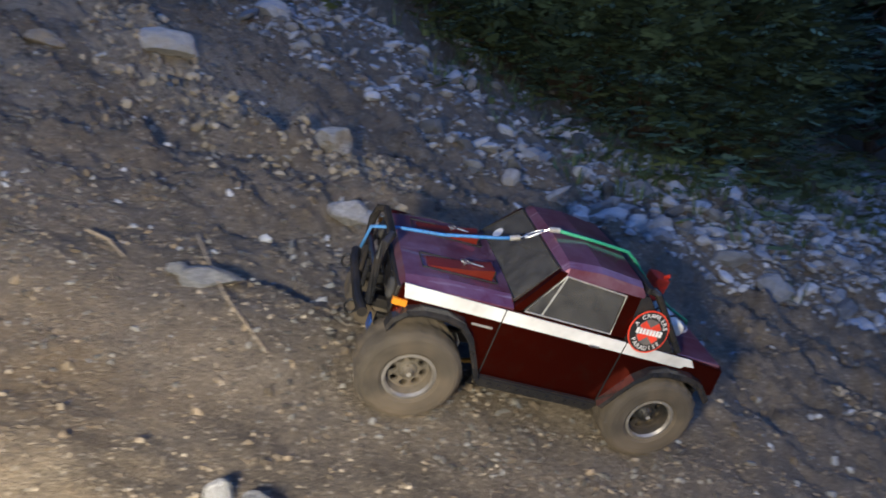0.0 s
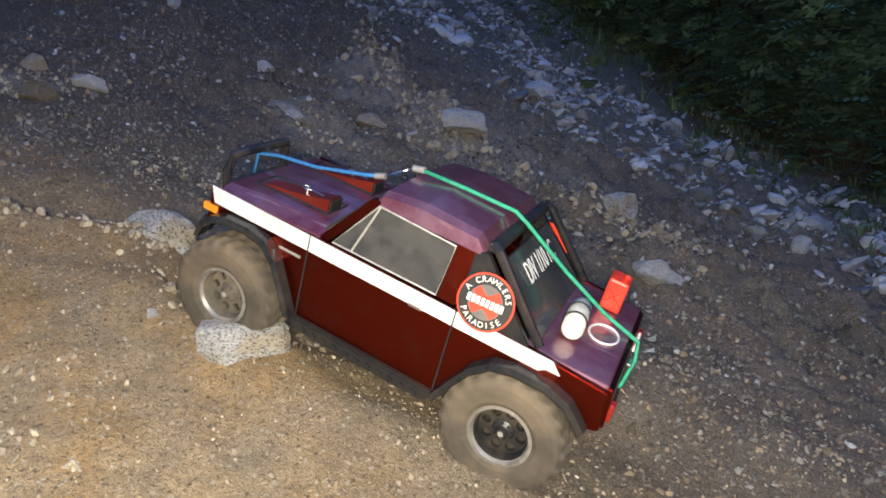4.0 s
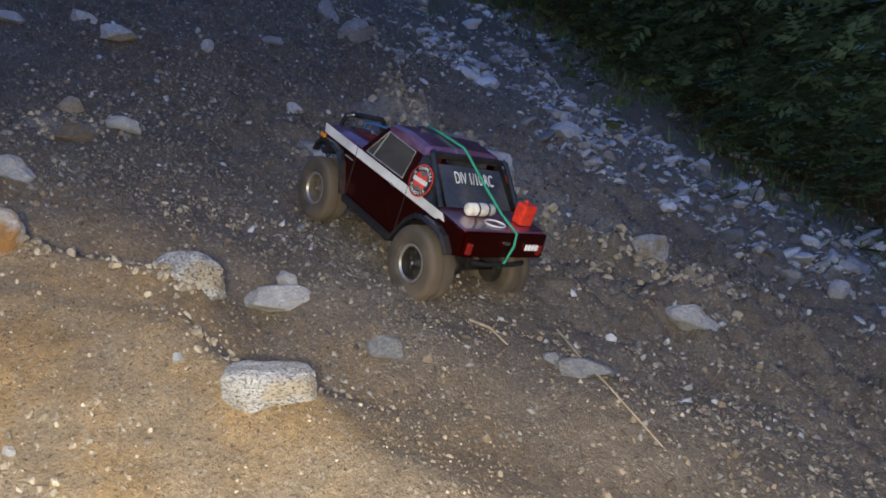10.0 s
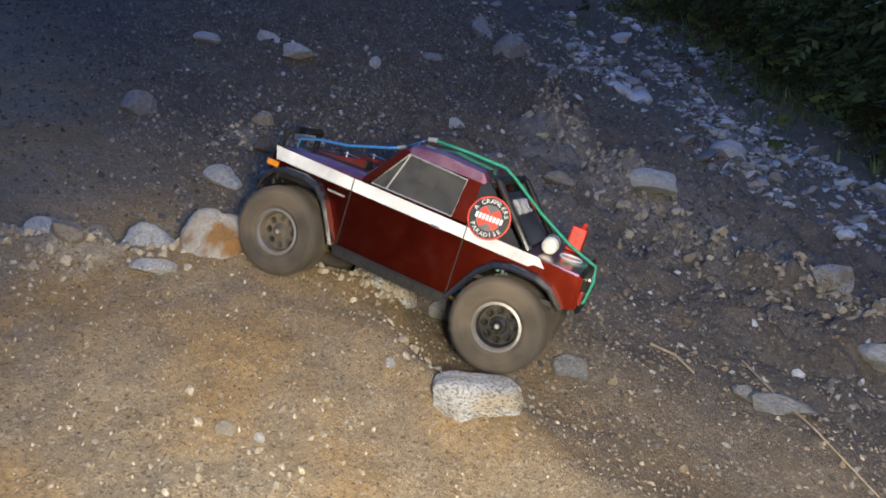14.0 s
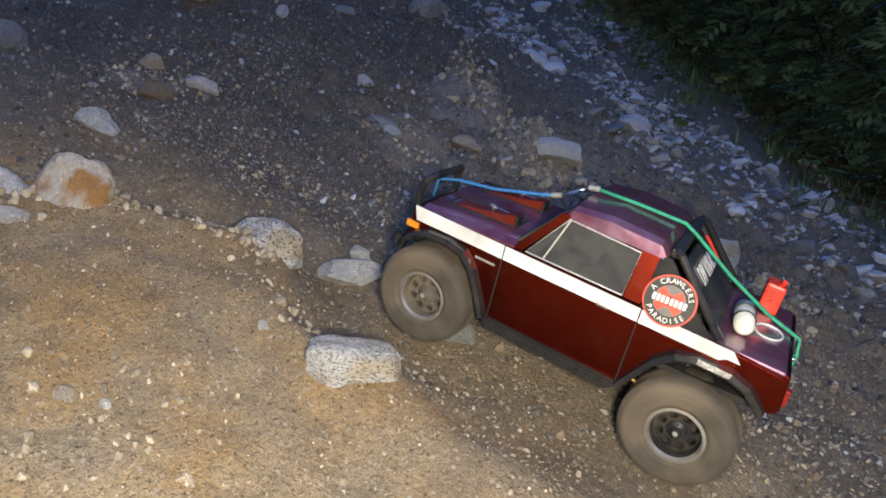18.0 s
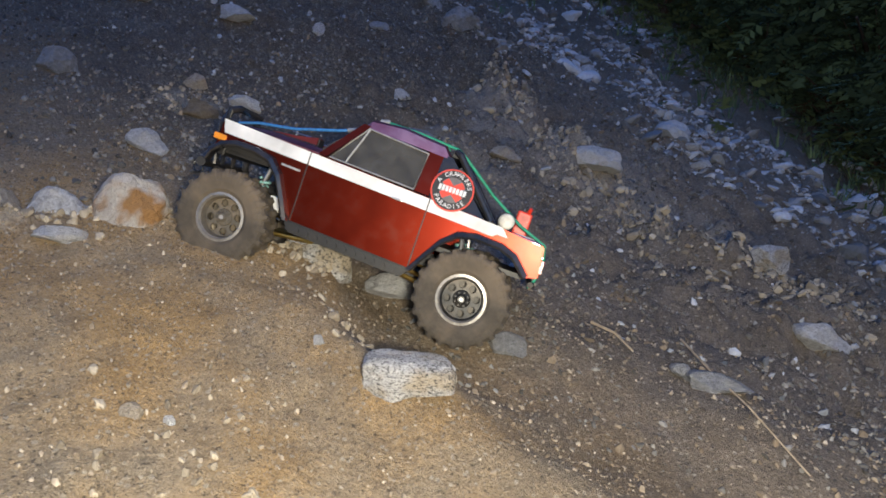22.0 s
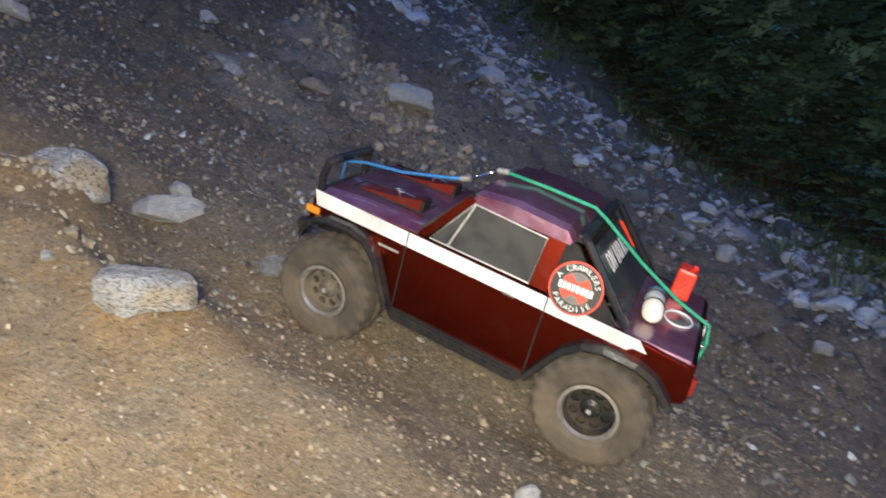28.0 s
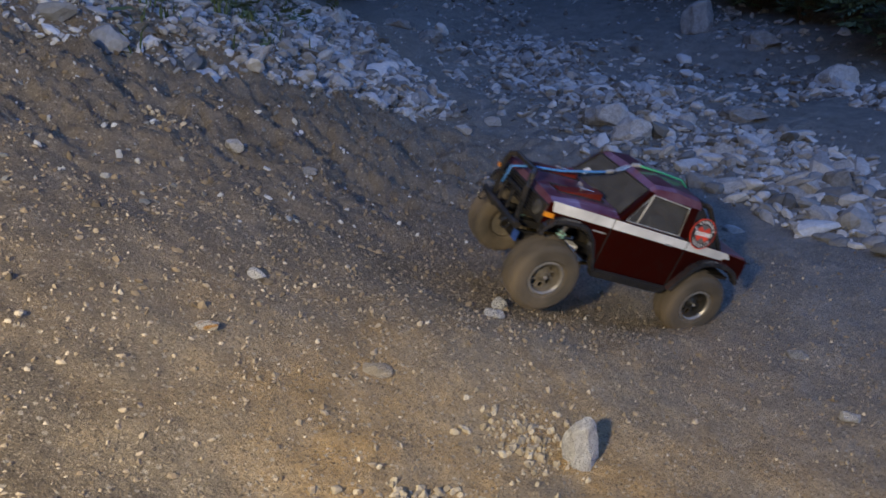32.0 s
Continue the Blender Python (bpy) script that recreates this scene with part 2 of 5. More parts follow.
def leaf_material(name, a, b):
    m = Mat(name, 0.75)
    isl = m.t.nodes.new("ShaderNodeNewGeometry").outputs["Random Per Island"]
    m.colour(m.ramp(isl, [(0.0, a), (0.45, tuple(0.5 * (u + v) for u, v in zip(a, b))), (0.8, b), (1.0, tuple(v * 1.55 for v in b))]))
    m.set(Subsurface_Weight=0.0)
    return m.m


def glass_material():
    m = Mat("dusty_clear_plastic", 0.12)
    m.set(IOR=1.08)
    m.b.inputs["Transmission Weight"].default_value = 0.70
    f = m.noise(35, 6, 0.75)
    m.colour(m.ramp(f, [(0.35, (0.11, 0.11, 0.12)), (0.75, (0.27, 0.265, 0.25))])).rough(f, 0.05, 0.20)
    return m.m


SOIL = soil_material()
STONE = {
    "white": stone_material("pale_granite", (0.44, 0.44, 0.45), (0.70, 0.70, 0.70), None, 0.35),
    "speck": stone_material("speckled_granite", (0.46, 0.455, 0.44), (0.70, 0.69, 0.67), (0.46, 0.39, 0.29), 0.9),
    "grey": stone_material("grey_stone", (0.19, 0.195, 0.205), (0.40, 0.405, 0.41)),
    "tan": stone_material("tan_stone", (0.30, 0.25, 0.19), (0.50, 0.44, 0.36)),
    "block": stone_material("blocky_granite", (0.46, 0.455, 0.44), (0.70, 0.69, 0.67), (0.50, 0.43, 0.33), 0.9),
    "slab": stone_material("smooth_pale_stone", (0.46, 0.455, 0.45), (0.60, 0.595, 0.58)),
    "rust": stone_material("rust_stained_stone", (0.42, 0.38, 0.33), (0.62, 0.58, 0.52), (0.38, 0.20, 0.07)),
    "clod": stone_material("clay_clod", (0.16, 0.125, 0.085), (0.30, 0.245, 0.17)),
}
PAINT = paint_material()
PAINT_TOP = dusty_sheen_paint_material()
WHITE = plain("white_vinyl", (0.80, 0.80, 0.80), 0.45, 0, 0.10, 6)
BLACK = plain("black_plastic", (0.012, 0.012, 0.013), 0.5, 0, 0.08)
GLOSSBLACK = plain("gloss_black_plastic", (0.016, 0.017, 0.02), 0.16, 0, 0.12)
RUBBER = plain("muddy_rubber", (0.080, 0.066, 0.050), 0.9, 0, 0.5, 30)
RIMBLACK = plain("black_wheel", (0.03, 0.03, 0.03), 0.4, 0.3, 0.35)
RIMDUST = plain("dust_caked_wheel", (0.11, 0.095, 0.075), 0.8, 0, 0.5)
RIMSTEEL = plain("dusty_steel_ring", (0.46, 0.44, 0.41), 0.4, 0.7, 0.5)
STEEL = plain("bright_steel", (0.68, 0.68, 0.68), 0.28, 1.0, 0.1)
BRASS = plain("brass_link", (0.60, 0.42, 0.13), 0.35, 1.0, 0.2)
SPRING = plain("shock_spring", (0.35, 0.68, 0.64), 0.4, 0.2, 0.1)
AMBER = plain("amber_lens", (0.75, 0.26, 0.02), 0.25, 0, 0.1)
REDLENS = plain("red_lens", (0.22, 0.012, 0.01), 0.25, 0, 0.1)
CANRED = plain("red_plastic_can", (0.72, 0.045, 0.02), 0.4, 0, 0.15)
CLOTH = plain("cream_cloth_roll", (0.72, 0.70, 0.62), 0.85, 0, 0.15)
BLUESTRAP = plain("blue_bungee_cord", (0.035, 0.20, 0.50), 0.65, 0, 0.15, 200)
GREENSTRAP = plain("green_bungee_cord", (0.02, 0.33, 0.19), 0.65, 0, 0.15, 200)
# scoop red lifted above the body paint to stand in for torchlight
SCOOPRED = plain("torchlit_red_lacquer", (0.18, 0.019, 0.010), 0.32, 0.35, 0.12, 20)
DECALRED = plain("decal_red", (0.75, 0.06, 0.03), 0.4, 0, 0.05)
BLUEMETAL = plain("blue_anodised", (0.06, 0.16, 0.55), 0.3, 0.6, 0.05)
TRIM = plain("dull_silver_trim", (0.55, 0.53, 0.50), 0.4, 0.5, 0.3)
GLASS = glass_material()
WOOD = plain("dry_stick", (0.46, 0.36, 0.24), 0.9, 0, 0.2)
BARK = plain("bark", (0.075, 0.055, 0.04), 0.95, 0, 0.1, 20)
LEAF = [leaf_material("leaf_a", (0.022, 0.046, 0.030), (0.125, 0.205, 0.125)),
        leaf_material("leaf_b", (0.020, 0.042, 0.030), (0.110, 0.190, 0.125)),
        leaf_material("grass_blade", (0.05, 0.085, 0.035), (0.11, 0.15, 0.06))]

# ---- mesh helpers ----


def mesh_of(bm, name, material, smooth=False):
    me = bpy.data.meshes.new(name)
    bm.to_mesh(me)
    bm.free()
    me.materials.append(material)
    if smooth:
        me.shade_smooth()
    return me


def part(name, bm, material, parent, label="", smooth=False):
    ob = new(name, mesh_of(bm, name, material, smooth))
    ob.parent = parent
    return tagged(ob, label)


def thing(name, bm, material, label, category, group="", kind="", smooth=False):
    return tagged(new(name, mesh_of(bm, name, material, smooth)), label, category, group, kind)


def add_box(bm, a, b, bevel=0.0, m=None):
    r = bmesh.ops.create_cube(bm, size=1)
    vs = r["verts"]
    c, d = [(p + q) / 2 for p, q in zip(a, b)], [abs(q - p) for p, q in zip(a, b)]
    bmesh.ops.transform(bm, matrix=Matrix.Translation(c) @ Matrix.Diagonal((*d, 1)), verts=vs)
    if bevel:
        es = list({e for v in vs for e in v.link_edges})
        r = bmesh.ops.bevel(bm, geom=es, offset=bevel, segments=2, affect="EDGES", profile=0.6)
        vs = list({v for fc in r["faces"] for v in fc.verts} | {v for v in vs if v.is_valid})
    if m is not None:
        bmesh.ops.transform(bm, matrix=m, verts=vs)
    return vs


def box(a, b, bevel=0.0):
    bm = bmesh.new()
    add_box(bm, a, b, bevel)
    return bm


def add_tube(bm, pts, r, n=8, closed=False, r1=None):
    """A round bar through points."""
    pts = [Vector(p) for p in pts]
    rings, count = [], len(pts)
    up = Vector((0.013, 0.021, 1))
    for i, p in enumerate(pts):
        a = pts[i - 1] if (i or closed) else p
        b = pts[(i + 1) % count] if (i < count - 1 or closed) else p
        d = (b - a).normalized()
        s = d.cross(up)
        if s.length < 1e-4:
            s = d.cross(Vector((1, 0, 0)))
        s.normalize()
        w = s.cross(d)
        rr = r if r1 is None else r + (r1 - r) * i / (count - 1)
        rings.append([bm.verts.new(p + (s * math.cos(k * math.tau / n) + w * math.sin(k * math.tau / n)) * rr) for k in range(n)])
    for i in range(count if closed else count - 1):
        a, b = rings[i], rings[(i + 1) % count]
        for k in range(n):
            bm.faces.new((a[k], a[(k + 1) % n], b[(k + 1) % n], b[k]))
    if not closed:
        bm.faces.new(rings[0][::-1])
        bm.faces.new(rings[-1])
    return bm


def tube(pts, r, n=8, closed=False, r1=None):
    return add_tube(bmesh.new(), pts, r, n, closed, r1)


def lathe(profile, n=32, axis="y"):
    """Turn (radius, along) pairs about the axle."""
    bm = bmesh.new()
    rings = []
    for r, a in profile:
        rings.append([bm.verts.new((r * math.cos(k * math.tau / n), a, r * math.sin(k * math.tau / n))) for k in range(n)])
    for a, b in zip(rings, rings[1:]):
        for k in range(n):
            bm.faces.new((a[k], a[(k + 1) % n], b[(k + 1) % n], b[k]))
    bmesh.ops.recalc_face_normals(bm, faces=bm.faces)
    return bm


def prism(outline, y0, y1, bevel=0.0):
    """An (x, z) outline drawn out from y0 to y1."""
    bm = bmesh.new()
    a = [bm.verts.new((x, y0, z)) for x, z in outline]
    b = [bm.verts.new((x, y1, z)) for x, z in outline]
    n = len(a)
    bm.faces.new(a)
    bm.faces.new(b[::-1])
    for i in range(n):
        bm.faces.new((a[i], b[i], b[(i + 1) % n], a[(i + 1) % n]))
    bmesh.ops.recalc_face_normals(bm, faces=bm.faces)
    if bevel:
        bmesh.ops.bevel(bm, geom=[e for e in bm.edges if e.calc_face_angle(0) > 0.35], offset=bevel, segments=2, affect="EDGES")
    return bm


def loft(sections):
    """Joins equal-length closed rings of points."""
    bm = bmesh.new()
    rings = [[bm.verts.new(p) for p in ring] for ring in sections]
    n = len(rings[0])
    for a, b in zip(rings, rings[1:]):
        for k in range(n):
            bm.faces.new((a[k], a[(k + 1) % n], b[(k + 1) % n], b[k]))
    bm.faces.new(rings[0][::-1])
    bm.faces.new(rings[-1])
    bmesh.ops.recalc_face_normals(bm, faces=bm.faces)
    return bm


# ---- the ground: one sheet ----
def lattice(x, y, seed):
    return np.modf(np.abs(np.sin(x * 127.1 + y * 311.7 + seed * 74.7) * 43758.5453))[0]


def vnoise(x, y, seed=0):
    xi, yi = np.floor(x), np.floor(y)
    u, v = x - xi, y - yi
    u, v = u * u * (3 - 2 * u), v * v * (3 - 2 * v)
    a, b = lattice(xi, yi, seed), lattice(xi + 1, yi, seed)
    c, d = lattice(xi, yi + 1, seed), lattice(xi + 1, yi + 1, seed)
    return (a * (1 - u) + b * u) * (1 - v) + (c * (1 - u) + d * u) * v - 0.5


def fbm(x, y, octaves, seed=0, gain=0.5):
    out, amp = 0, 1.0
    for k in range(octaves):
        out = out + amp * vnoise(x * 2**k, y * 2**k, seed + k)
        amp *= gain
    return out


LEDGE_X = (-2.2, -1.12, -1.05, -1.00, -0.95, -0.87, -0.79, -0.73, -0.66, -0.60, -0.50, -0.35, -0.20, 0.0, 0.2, 0.4)
LEDGE_Y = (0.0, 0.44, 0.53, 0.60, 0.65, 0.715, 0.750, 0.715, 0.665, 0.670, 0.69, 0.685, 0.70, 0.75, 0.79, 0.84)


RIDGE = ((-1.7, -1.15, -0.90, -0.70, -0.50, -0.30, -0.05), (2.4, 1.95, 1.80, 1.66, 1.60, 1.58, 1.55))


def smooth_step(x):
    x = np.clip(x, 0, 1)
    return x * x * (3 - 2 * x)


def ground_height(x, y):
    """Height of the bank, its sand shelf with the wheel rut behind, and the flat track below."""
    x, y = np.asarray(x, float), np.asarray(y, float)
    s = 0.763 * x - 0.646 * y
    z = np.where(s < 0.1, 0.4168 - 0.5267 * s, 0.3641 - 0.1843 * (1 - np.exp(-np.maximum(s - 0.1, 0) / 0.35)))
    up = np.maximum(-s - 1.3, 0)
    z = z + 0.30 * up * up / (up + 0.8)
    z = np.where(z > 12, 12 + 3 * (1 - np.exp(-(z - 12) / 3)), z)
    near = np.exp(-((x / 2.5) ** 4) - ((y - 0.8) / 2.6) ** 4)
    # sand shelf and rut
    f = np.interp(x, LEDGE_X, LEDGE_Y) + 0.05 * fbm(x * 9, y * 9, 2, 5)
    fade = smooth_step((0.25 - x) / 0.6) * smooth_step((x + 2.6) / 0.8)
    deep = 0.022 + 0.016 * smooth_step((x + 0.5) / 0.25) + 0.026 * smooth_step((x + 1.25) / 0.2) * smooth_step((-0.42 - x) / 0.2)
    lip = 0.006 + 0.040 * np.exp(-(((x + 0.92) / 0.24) ** 2))
    z = z + fade * (lip * smooth_step((f - y + 0.015) / 0.045) * np.exp(-np.maximum(f - y, 0) / 0.14) - deep * np.exp(-(((y - f - 0.12) / 0.085) ** 2)))
    # a swell of firmer soil beside the rut
    z = z + 0.035 * np.exp(-(((x + 0.18) / 0.22) ** 2) - ((y - 0.88) / 0.16) ** 2)
    # spoil thrown up along the lip of the rut
    z = z + 0.017 * np.exp(-(((y - 0.655) / 0.065) ** 2)) * smooth_step((x + 0.85) / 0.2) * smooth_step((0.15 - x) / 0.2)
    # the track below climbs gently away
    q = 0.646 * x + 0.763 * y
    climb = 0.065 * np.clip(q - 2.2, 0, 2.0) + 0.155 * np.maximum(q - 4.2, 0)
    z = z + np.minimum(climb, 1.75) * smooth_step((s + 1.5) / 1.7)
    # a crumbled clay ridge across the bank, and two hollows
    rx, ry = RIDGE
    t = np.clip((x - rx[0]) / (rx[-1] - rx[0]), 0, 1)
    ridge = np.exp(-(((y - np.interp(x, rx, ry)) / 0.10) ** 2)) * smooth_step(t / 0.15) * smooth_step((1 - t) / 0.2)
    z = z + ridge * (0.045 + 0.15 * fbm(x * 9, y * 9, 3, 61) + 0.07 * fbm(x * 31, y * 31, 2, 67))
    for hx, hy, hr, hd in ((-0.50, 1.42, 0.07, 0.035), (-0.21, 1.08, 0.035, 0.02), (-0.95, 1.05, 0.10, 0.03), (1.20, 1.50, 0.09, 0.02), (0.95, 0.68, 0.16, -0.028), (-1.13, 0.47, 0.05, -0.030), (1.42, 0.74, 0.18, 0.055)):
        z = z - hd * np.exp(-(((x - hx) / (hr * 1.4)) ** 2) - ((y - hy) / hr) ** 2)
    # lumps at several sizes; coarser up the bank
    rough_up = 0.45 + 0.55 * smooth_step((y - 0.85) / 0.5)
    z = z + 0.13 * fbm(x * 0.9 + 3, y * 0.9, 2, 11) * smooth_step((y - 1.0) / 1.0)
    z = z + rough_up * ((0.03 + 0.03 * smooth_step((y - 1.0) / 0.4)) * fbm(x * 4 + y, y * 4 - x, 3, 21) + (0.024 + 0.030 * smooth_step((y - 1.1) / 0.4)) * fbm(x * 13 + y * 7, y * 13 - x * 7, 3, 31)) * (0.35 + 0.65 * near)
    z = z + near * rough_up * (0.010 + 0.016 * smooth_step((y - 1.0) / 0.4)) * fbm(x * 53 + y * 31, y * 53 - x * 31, 3, 41)
    return z


def axis_steps(lo, hi, step, far_lo, far_hi, growth=1.09):
    mid = list(np.arange(lo, hi, step))
    left, right, d = [], [], step
    p = lo
    while p > far_lo:
        d *= growth
        p -= d
        left.append(p)
    d, p = step, mid[-1]
    while p < far_hi:
        d *= growth
        p += d
        right.append(p)
    return np.array(left[::-1] + mid + right)


def build_ground():
    gx = axis_steps(-1.9, 1.9, 0.0095, -70, 70)
    gy = axis_steps(0.05, 2.6, 0.0095, -30, 90)
    xx, yy = np.meshgrid(gx, gy)
    zz = ground_height(xx, yy)
    nx, ny = len(gx), len(gy)
    me = bpy.data.meshes.new("ground")
    verts = np.stack([xx, yy, zz], -1).reshape(-1, 3)
    i = np.arange(nx * ny).reshape(ny, nx)
    quads = np.stack([i[:-1, :-1], i[:-1, 1:], i[1:, 1:], i[1:, :-1]], -1).reshape(-1, 4)
    me.from_pydata(verts.tolist(), [], quads.tolist())
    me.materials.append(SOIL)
    me.shade_smooth()
    return tagged(new("ground", me), "steep brown gravelly soil bank above a flat stony track", "ground", kind="structure")


ground = build_ground()


def rest(x, y, lift=0.0):
    return (x, y, float(ground_height(x, y)) + lift)


# ---- stones ----
def rock_bm(seed, cuts=2, jag=0.35, chips=11):
    """A broken stone of about unit size: a ball cut by random planes, then roughened."""
    rng = random.Random(seed)
    bm = bmesh.new()
    bmesh.ops.create_icosphere(bm, subdivisions=cuts, radius=0.5)
    planes = []
    power = (2.6, 4.5, 3.2, 2.4, 5.0, 3.0, 3.8)[seed % 7]
    for v in bm.verts:
        x, y, z = v.co * 2
        v.co *= 0.97 / (abs(x) ** power + abs(y) ** power + abs(z) ** power) ** (1 / power)
    for _ in range(chips):
        d = Vector((rng.gauss(0, 1), rng.gauss(0, 1), rng.gauss(0, 1))).normalized()
        planes.append((d, rng.uniform(0.29, 0.50)))
    for v in bm.verts:
        for d, k in planes:
            over = v.co.dot(d) - k
            if over > 0:
                v.co -= d * over * 0.985
        q = v.co * 3.1 + Vector((seed * 1.7, seed * 0.3, 0))
        v.co += v.co.normalized() * (noise.noise(q * 0.7) * 0.26 * jag + noise.noise(q * 2.6) * 0.09 * jag + noise.noise(q * 7) * 0.05 * jag)
    return bm


ROCKS = {}


def rock_mesh(kind, variant, cuts=4):
    key = (kind, variant, cuts)
    if key not in ROCKS:
        ROCKS[key] = mesh_of(rock_bm(variant * 13 + 7, cuts, 0.35, {"speck": 5, "rust": 5, "block": 3, "slab": 6}.get(kind, 11)), "stone", STONE[kind])
    return ROCKS[key]


def rock(x, y, size, kind="white", label="", variant=0, turn=0.0, sink=0.3, tilt=(0, 0), name="rock", group=""):
    """One loose stone, size (length, width, height) in metres, bedded in the soil."""
    ob = new(name, rock_mesh(kind, variant))
    px, py, pz = rest(x, y)
    ob.matrix_basis = pose(px, py, pz + size[2] * (0.5 - sink), tilt[0], tilt[1], turn) @ Matrix.Diagonal((size[0] * 0.98, size[1] * 0.98, size[2] * 0.98, 1))
    return tagged(ob, label or f"{kind} stone lying on the soil bank", "stone", group)


# ---- the radio-controlled truck: x to the nose, y to its left, z up ----
TYRE_R, AXLE_Z, FRONT_X, REAR_X, HUB_Y = 0.063, 0.080, 0.165, -0.160, 0.093
RAKE = 0.045
FRONT_ARCH = ((0.211, 0.138), (0.206, 0.151), (0.194, 0.163), (0.176, 0.1695), (0.148, 0.1705), (0.126, 0.166), (0.110, 0.150), (0.095, 0.122), (0.084, 0.099))
REAR_ARCH = ((-0.084, 0.099), (-0.097, 0.122), (-0.112, 0.147), (-0.130, 0.1635), (-0.152, 0.1695), (-0.186, 0.1695), (-0.206, 0.163), (-0.220, 0.150), (-0.226, 0.144))


def raked(bm):
    for v in bm.verts:
        v.co.z += RAKE * v.co.x
    return bm


def tyre_bm():
    """One moulded tyre: a round carcass whose crown and shoulders rise into staggered lugs."""
    w = 0.026
    section = [(0.030, -0.80), (0.036, -0.96), (0.0455, -1.0), (0.0520, -0.985), (0.0560, -0.93), (0.0585, -0.80), (0.0592, -0.55), (0.0594, -0.30), (0.0595, -0.08),
               (0.0595, 0.08), (0.0594, 0.30), (0.0592, 0.55), (0.0585, 0.80), (0.0560, 0.93), (0.0520, 0.985), (0.0455, 1.0), (0.036, 0.96), (0.030, 0.80), (0.027, 0.0)]
    turns, lugs = 176, 22
    bm = bmesh.new()
    rings = []
    for k in range(turns):
        a = k * math.tau / turns
        ring = []
        for r, y in section:
            h = 0.0
            if r > 0.0515:
                side = 1 if y > 0 else -1
                # chevron lugs, half a pitch apart on the two sides
                phase = (k * lugs / turns + 0.25 * side + 0.32 * abs(y)) % 1.0
                block = smooth_step((0.27 - abs(phase - 0.5)) / 0.09)
                h = float(block) * (0.0036 if r > 0.0575 else 0.0016) * (0.25 if abs(y) < 0.1 else 1.0)
            rr, out = (r + h, y) if r > 0.0575 else (r + h * 0.5, y * (1 + h * 14))
            ring.append(bm.verts.new((rr * math.cos(a), out * w, rr * math.sin(a))))
        rings.append(ring)
    n = len(section)
    for k in range(turns):
        u, v = rings[k], rings[(k + 1) % turns]
        for i in range(n):
            bm.faces.new((u[i], u[(i + 1) % n], v[(i + 1) % n], v[i]))
    bmesh.ops.recalc_face_normals(bm, faces=bm.faces)
    return bm


def rim_bm():
    """Dished wheel face pierced by eight round holes; the face looks to +y."""
    bm = lathe([(0.0295, -0.020), (0.0295, 0.018), (0.027, 0.019), (0.0255, 0.014), (0.0245, 0.009)], 40)
    hub = lathe([(0.0, 0.018), (0.0045, 0.018), (0.0065, 0.014), (0.0105, 0.011), (0.0115, 0.009), (0.0115, 0.004), (0.0, 0.004)], 24)
    me = bpy.data.meshes.new("tmp")
    hub.to_mesh(me)
    bm.from_mesh(me)
    back = lathe([(0.0, -0.016), (0.0295, -0.016), (0.0295, -0.018)], 24)
    back.to_mesh(me)
    bm.from_mesh(me)
    # the pierced disc
    disc = bmesh.new()
    loops = [(0.0, 0.0, 0.0262, 48), (0.0, 0.0, 0.0100, 24)]
    loops += [(0.0184 * math.cos(k * math.tau / 8), 0.0184 * math.sin(k * math.tau / 8), 0.0048, 14) for k in range(8)]
    edges = []
    for cx, cz, r, n in loops:
        vs = [disc.verts.new((cx + r * math.cos(k * math.tau / n), 0.0092, cz + r * math.sin(k * math.tau / n))) for k in range(n)]
        edges += [disc.edges.new((vs[k], vs[(k + 1) % n])) for k in range(n)]
    bmesh.ops.triangle_fill(disc, use_beauty=True, use_dissolve=False, edges=edges)
    ext = bmesh.ops.extrude_face_region(disc, geom=list(disc.faces))
    bmesh.ops.translate(disc, verts=[g for g in ext["geom"] if isinstance(g, bmesh.types.BMVert)], vec=(0, -0.004, 0))
    bmesh.ops.recalc_face_normals(disc, faces=disc.faces)
    disc.to_mesh(me)
    bm.from_mesh(me)
    for k in range(8):
        m = Matrix.Rotation((k + 0.5) * math.tau / 8, 4, "Y")
        add_tube(bm, [m @ Vector((0.0085, 0.010, 0.0)), m @ Vector((0.0085, 0.0135, 0.0))], 0.0013, 6)
    return bm


def ring_bm():
    bm = lathe([(0.0275, 0.0185), (0.0315, 0.020), (0.0318, 0.0225), (0.0285, 0.0230), (0.0265, 0.0195), (0.0275, 0.0185)], 40)
    for k in range(10):
        m = Matrix.Rotation((k + 0.5) * math.tau / 10, 4, "Y")
        add_tube(bm, [m @ Vector((0.0298, 0.021, 0)), m @ Vector((0.0298, 0.0243, 0))], 0.0010, 6)
    return bm


def disc_pts(r, n=24):
    return [(r * math.cos(k * math.tau / n), r * math.sin(k * math.tau / n)) for k in range(n)]


def lettering(parent, name, words, material, m, size, label=""):
    cu = bpy.data.curves.new(name, "FONT")
    cu.body, cu.size, cu.align_x, cu.align_y, cu.extrude = words, size, "CENTER", "CENTER", 0.0002
    tmp = bpy.data.objects.new(name, cu)
    me = bpy.data.meshes.new_from_object(tmp)
    bpy.data.objects.remove(tmp)
    me.materials.append(material)
    ob = new(name, me)
    ob.parent, ob.matrix_basis = parent, m
    return tagged(ob, label)


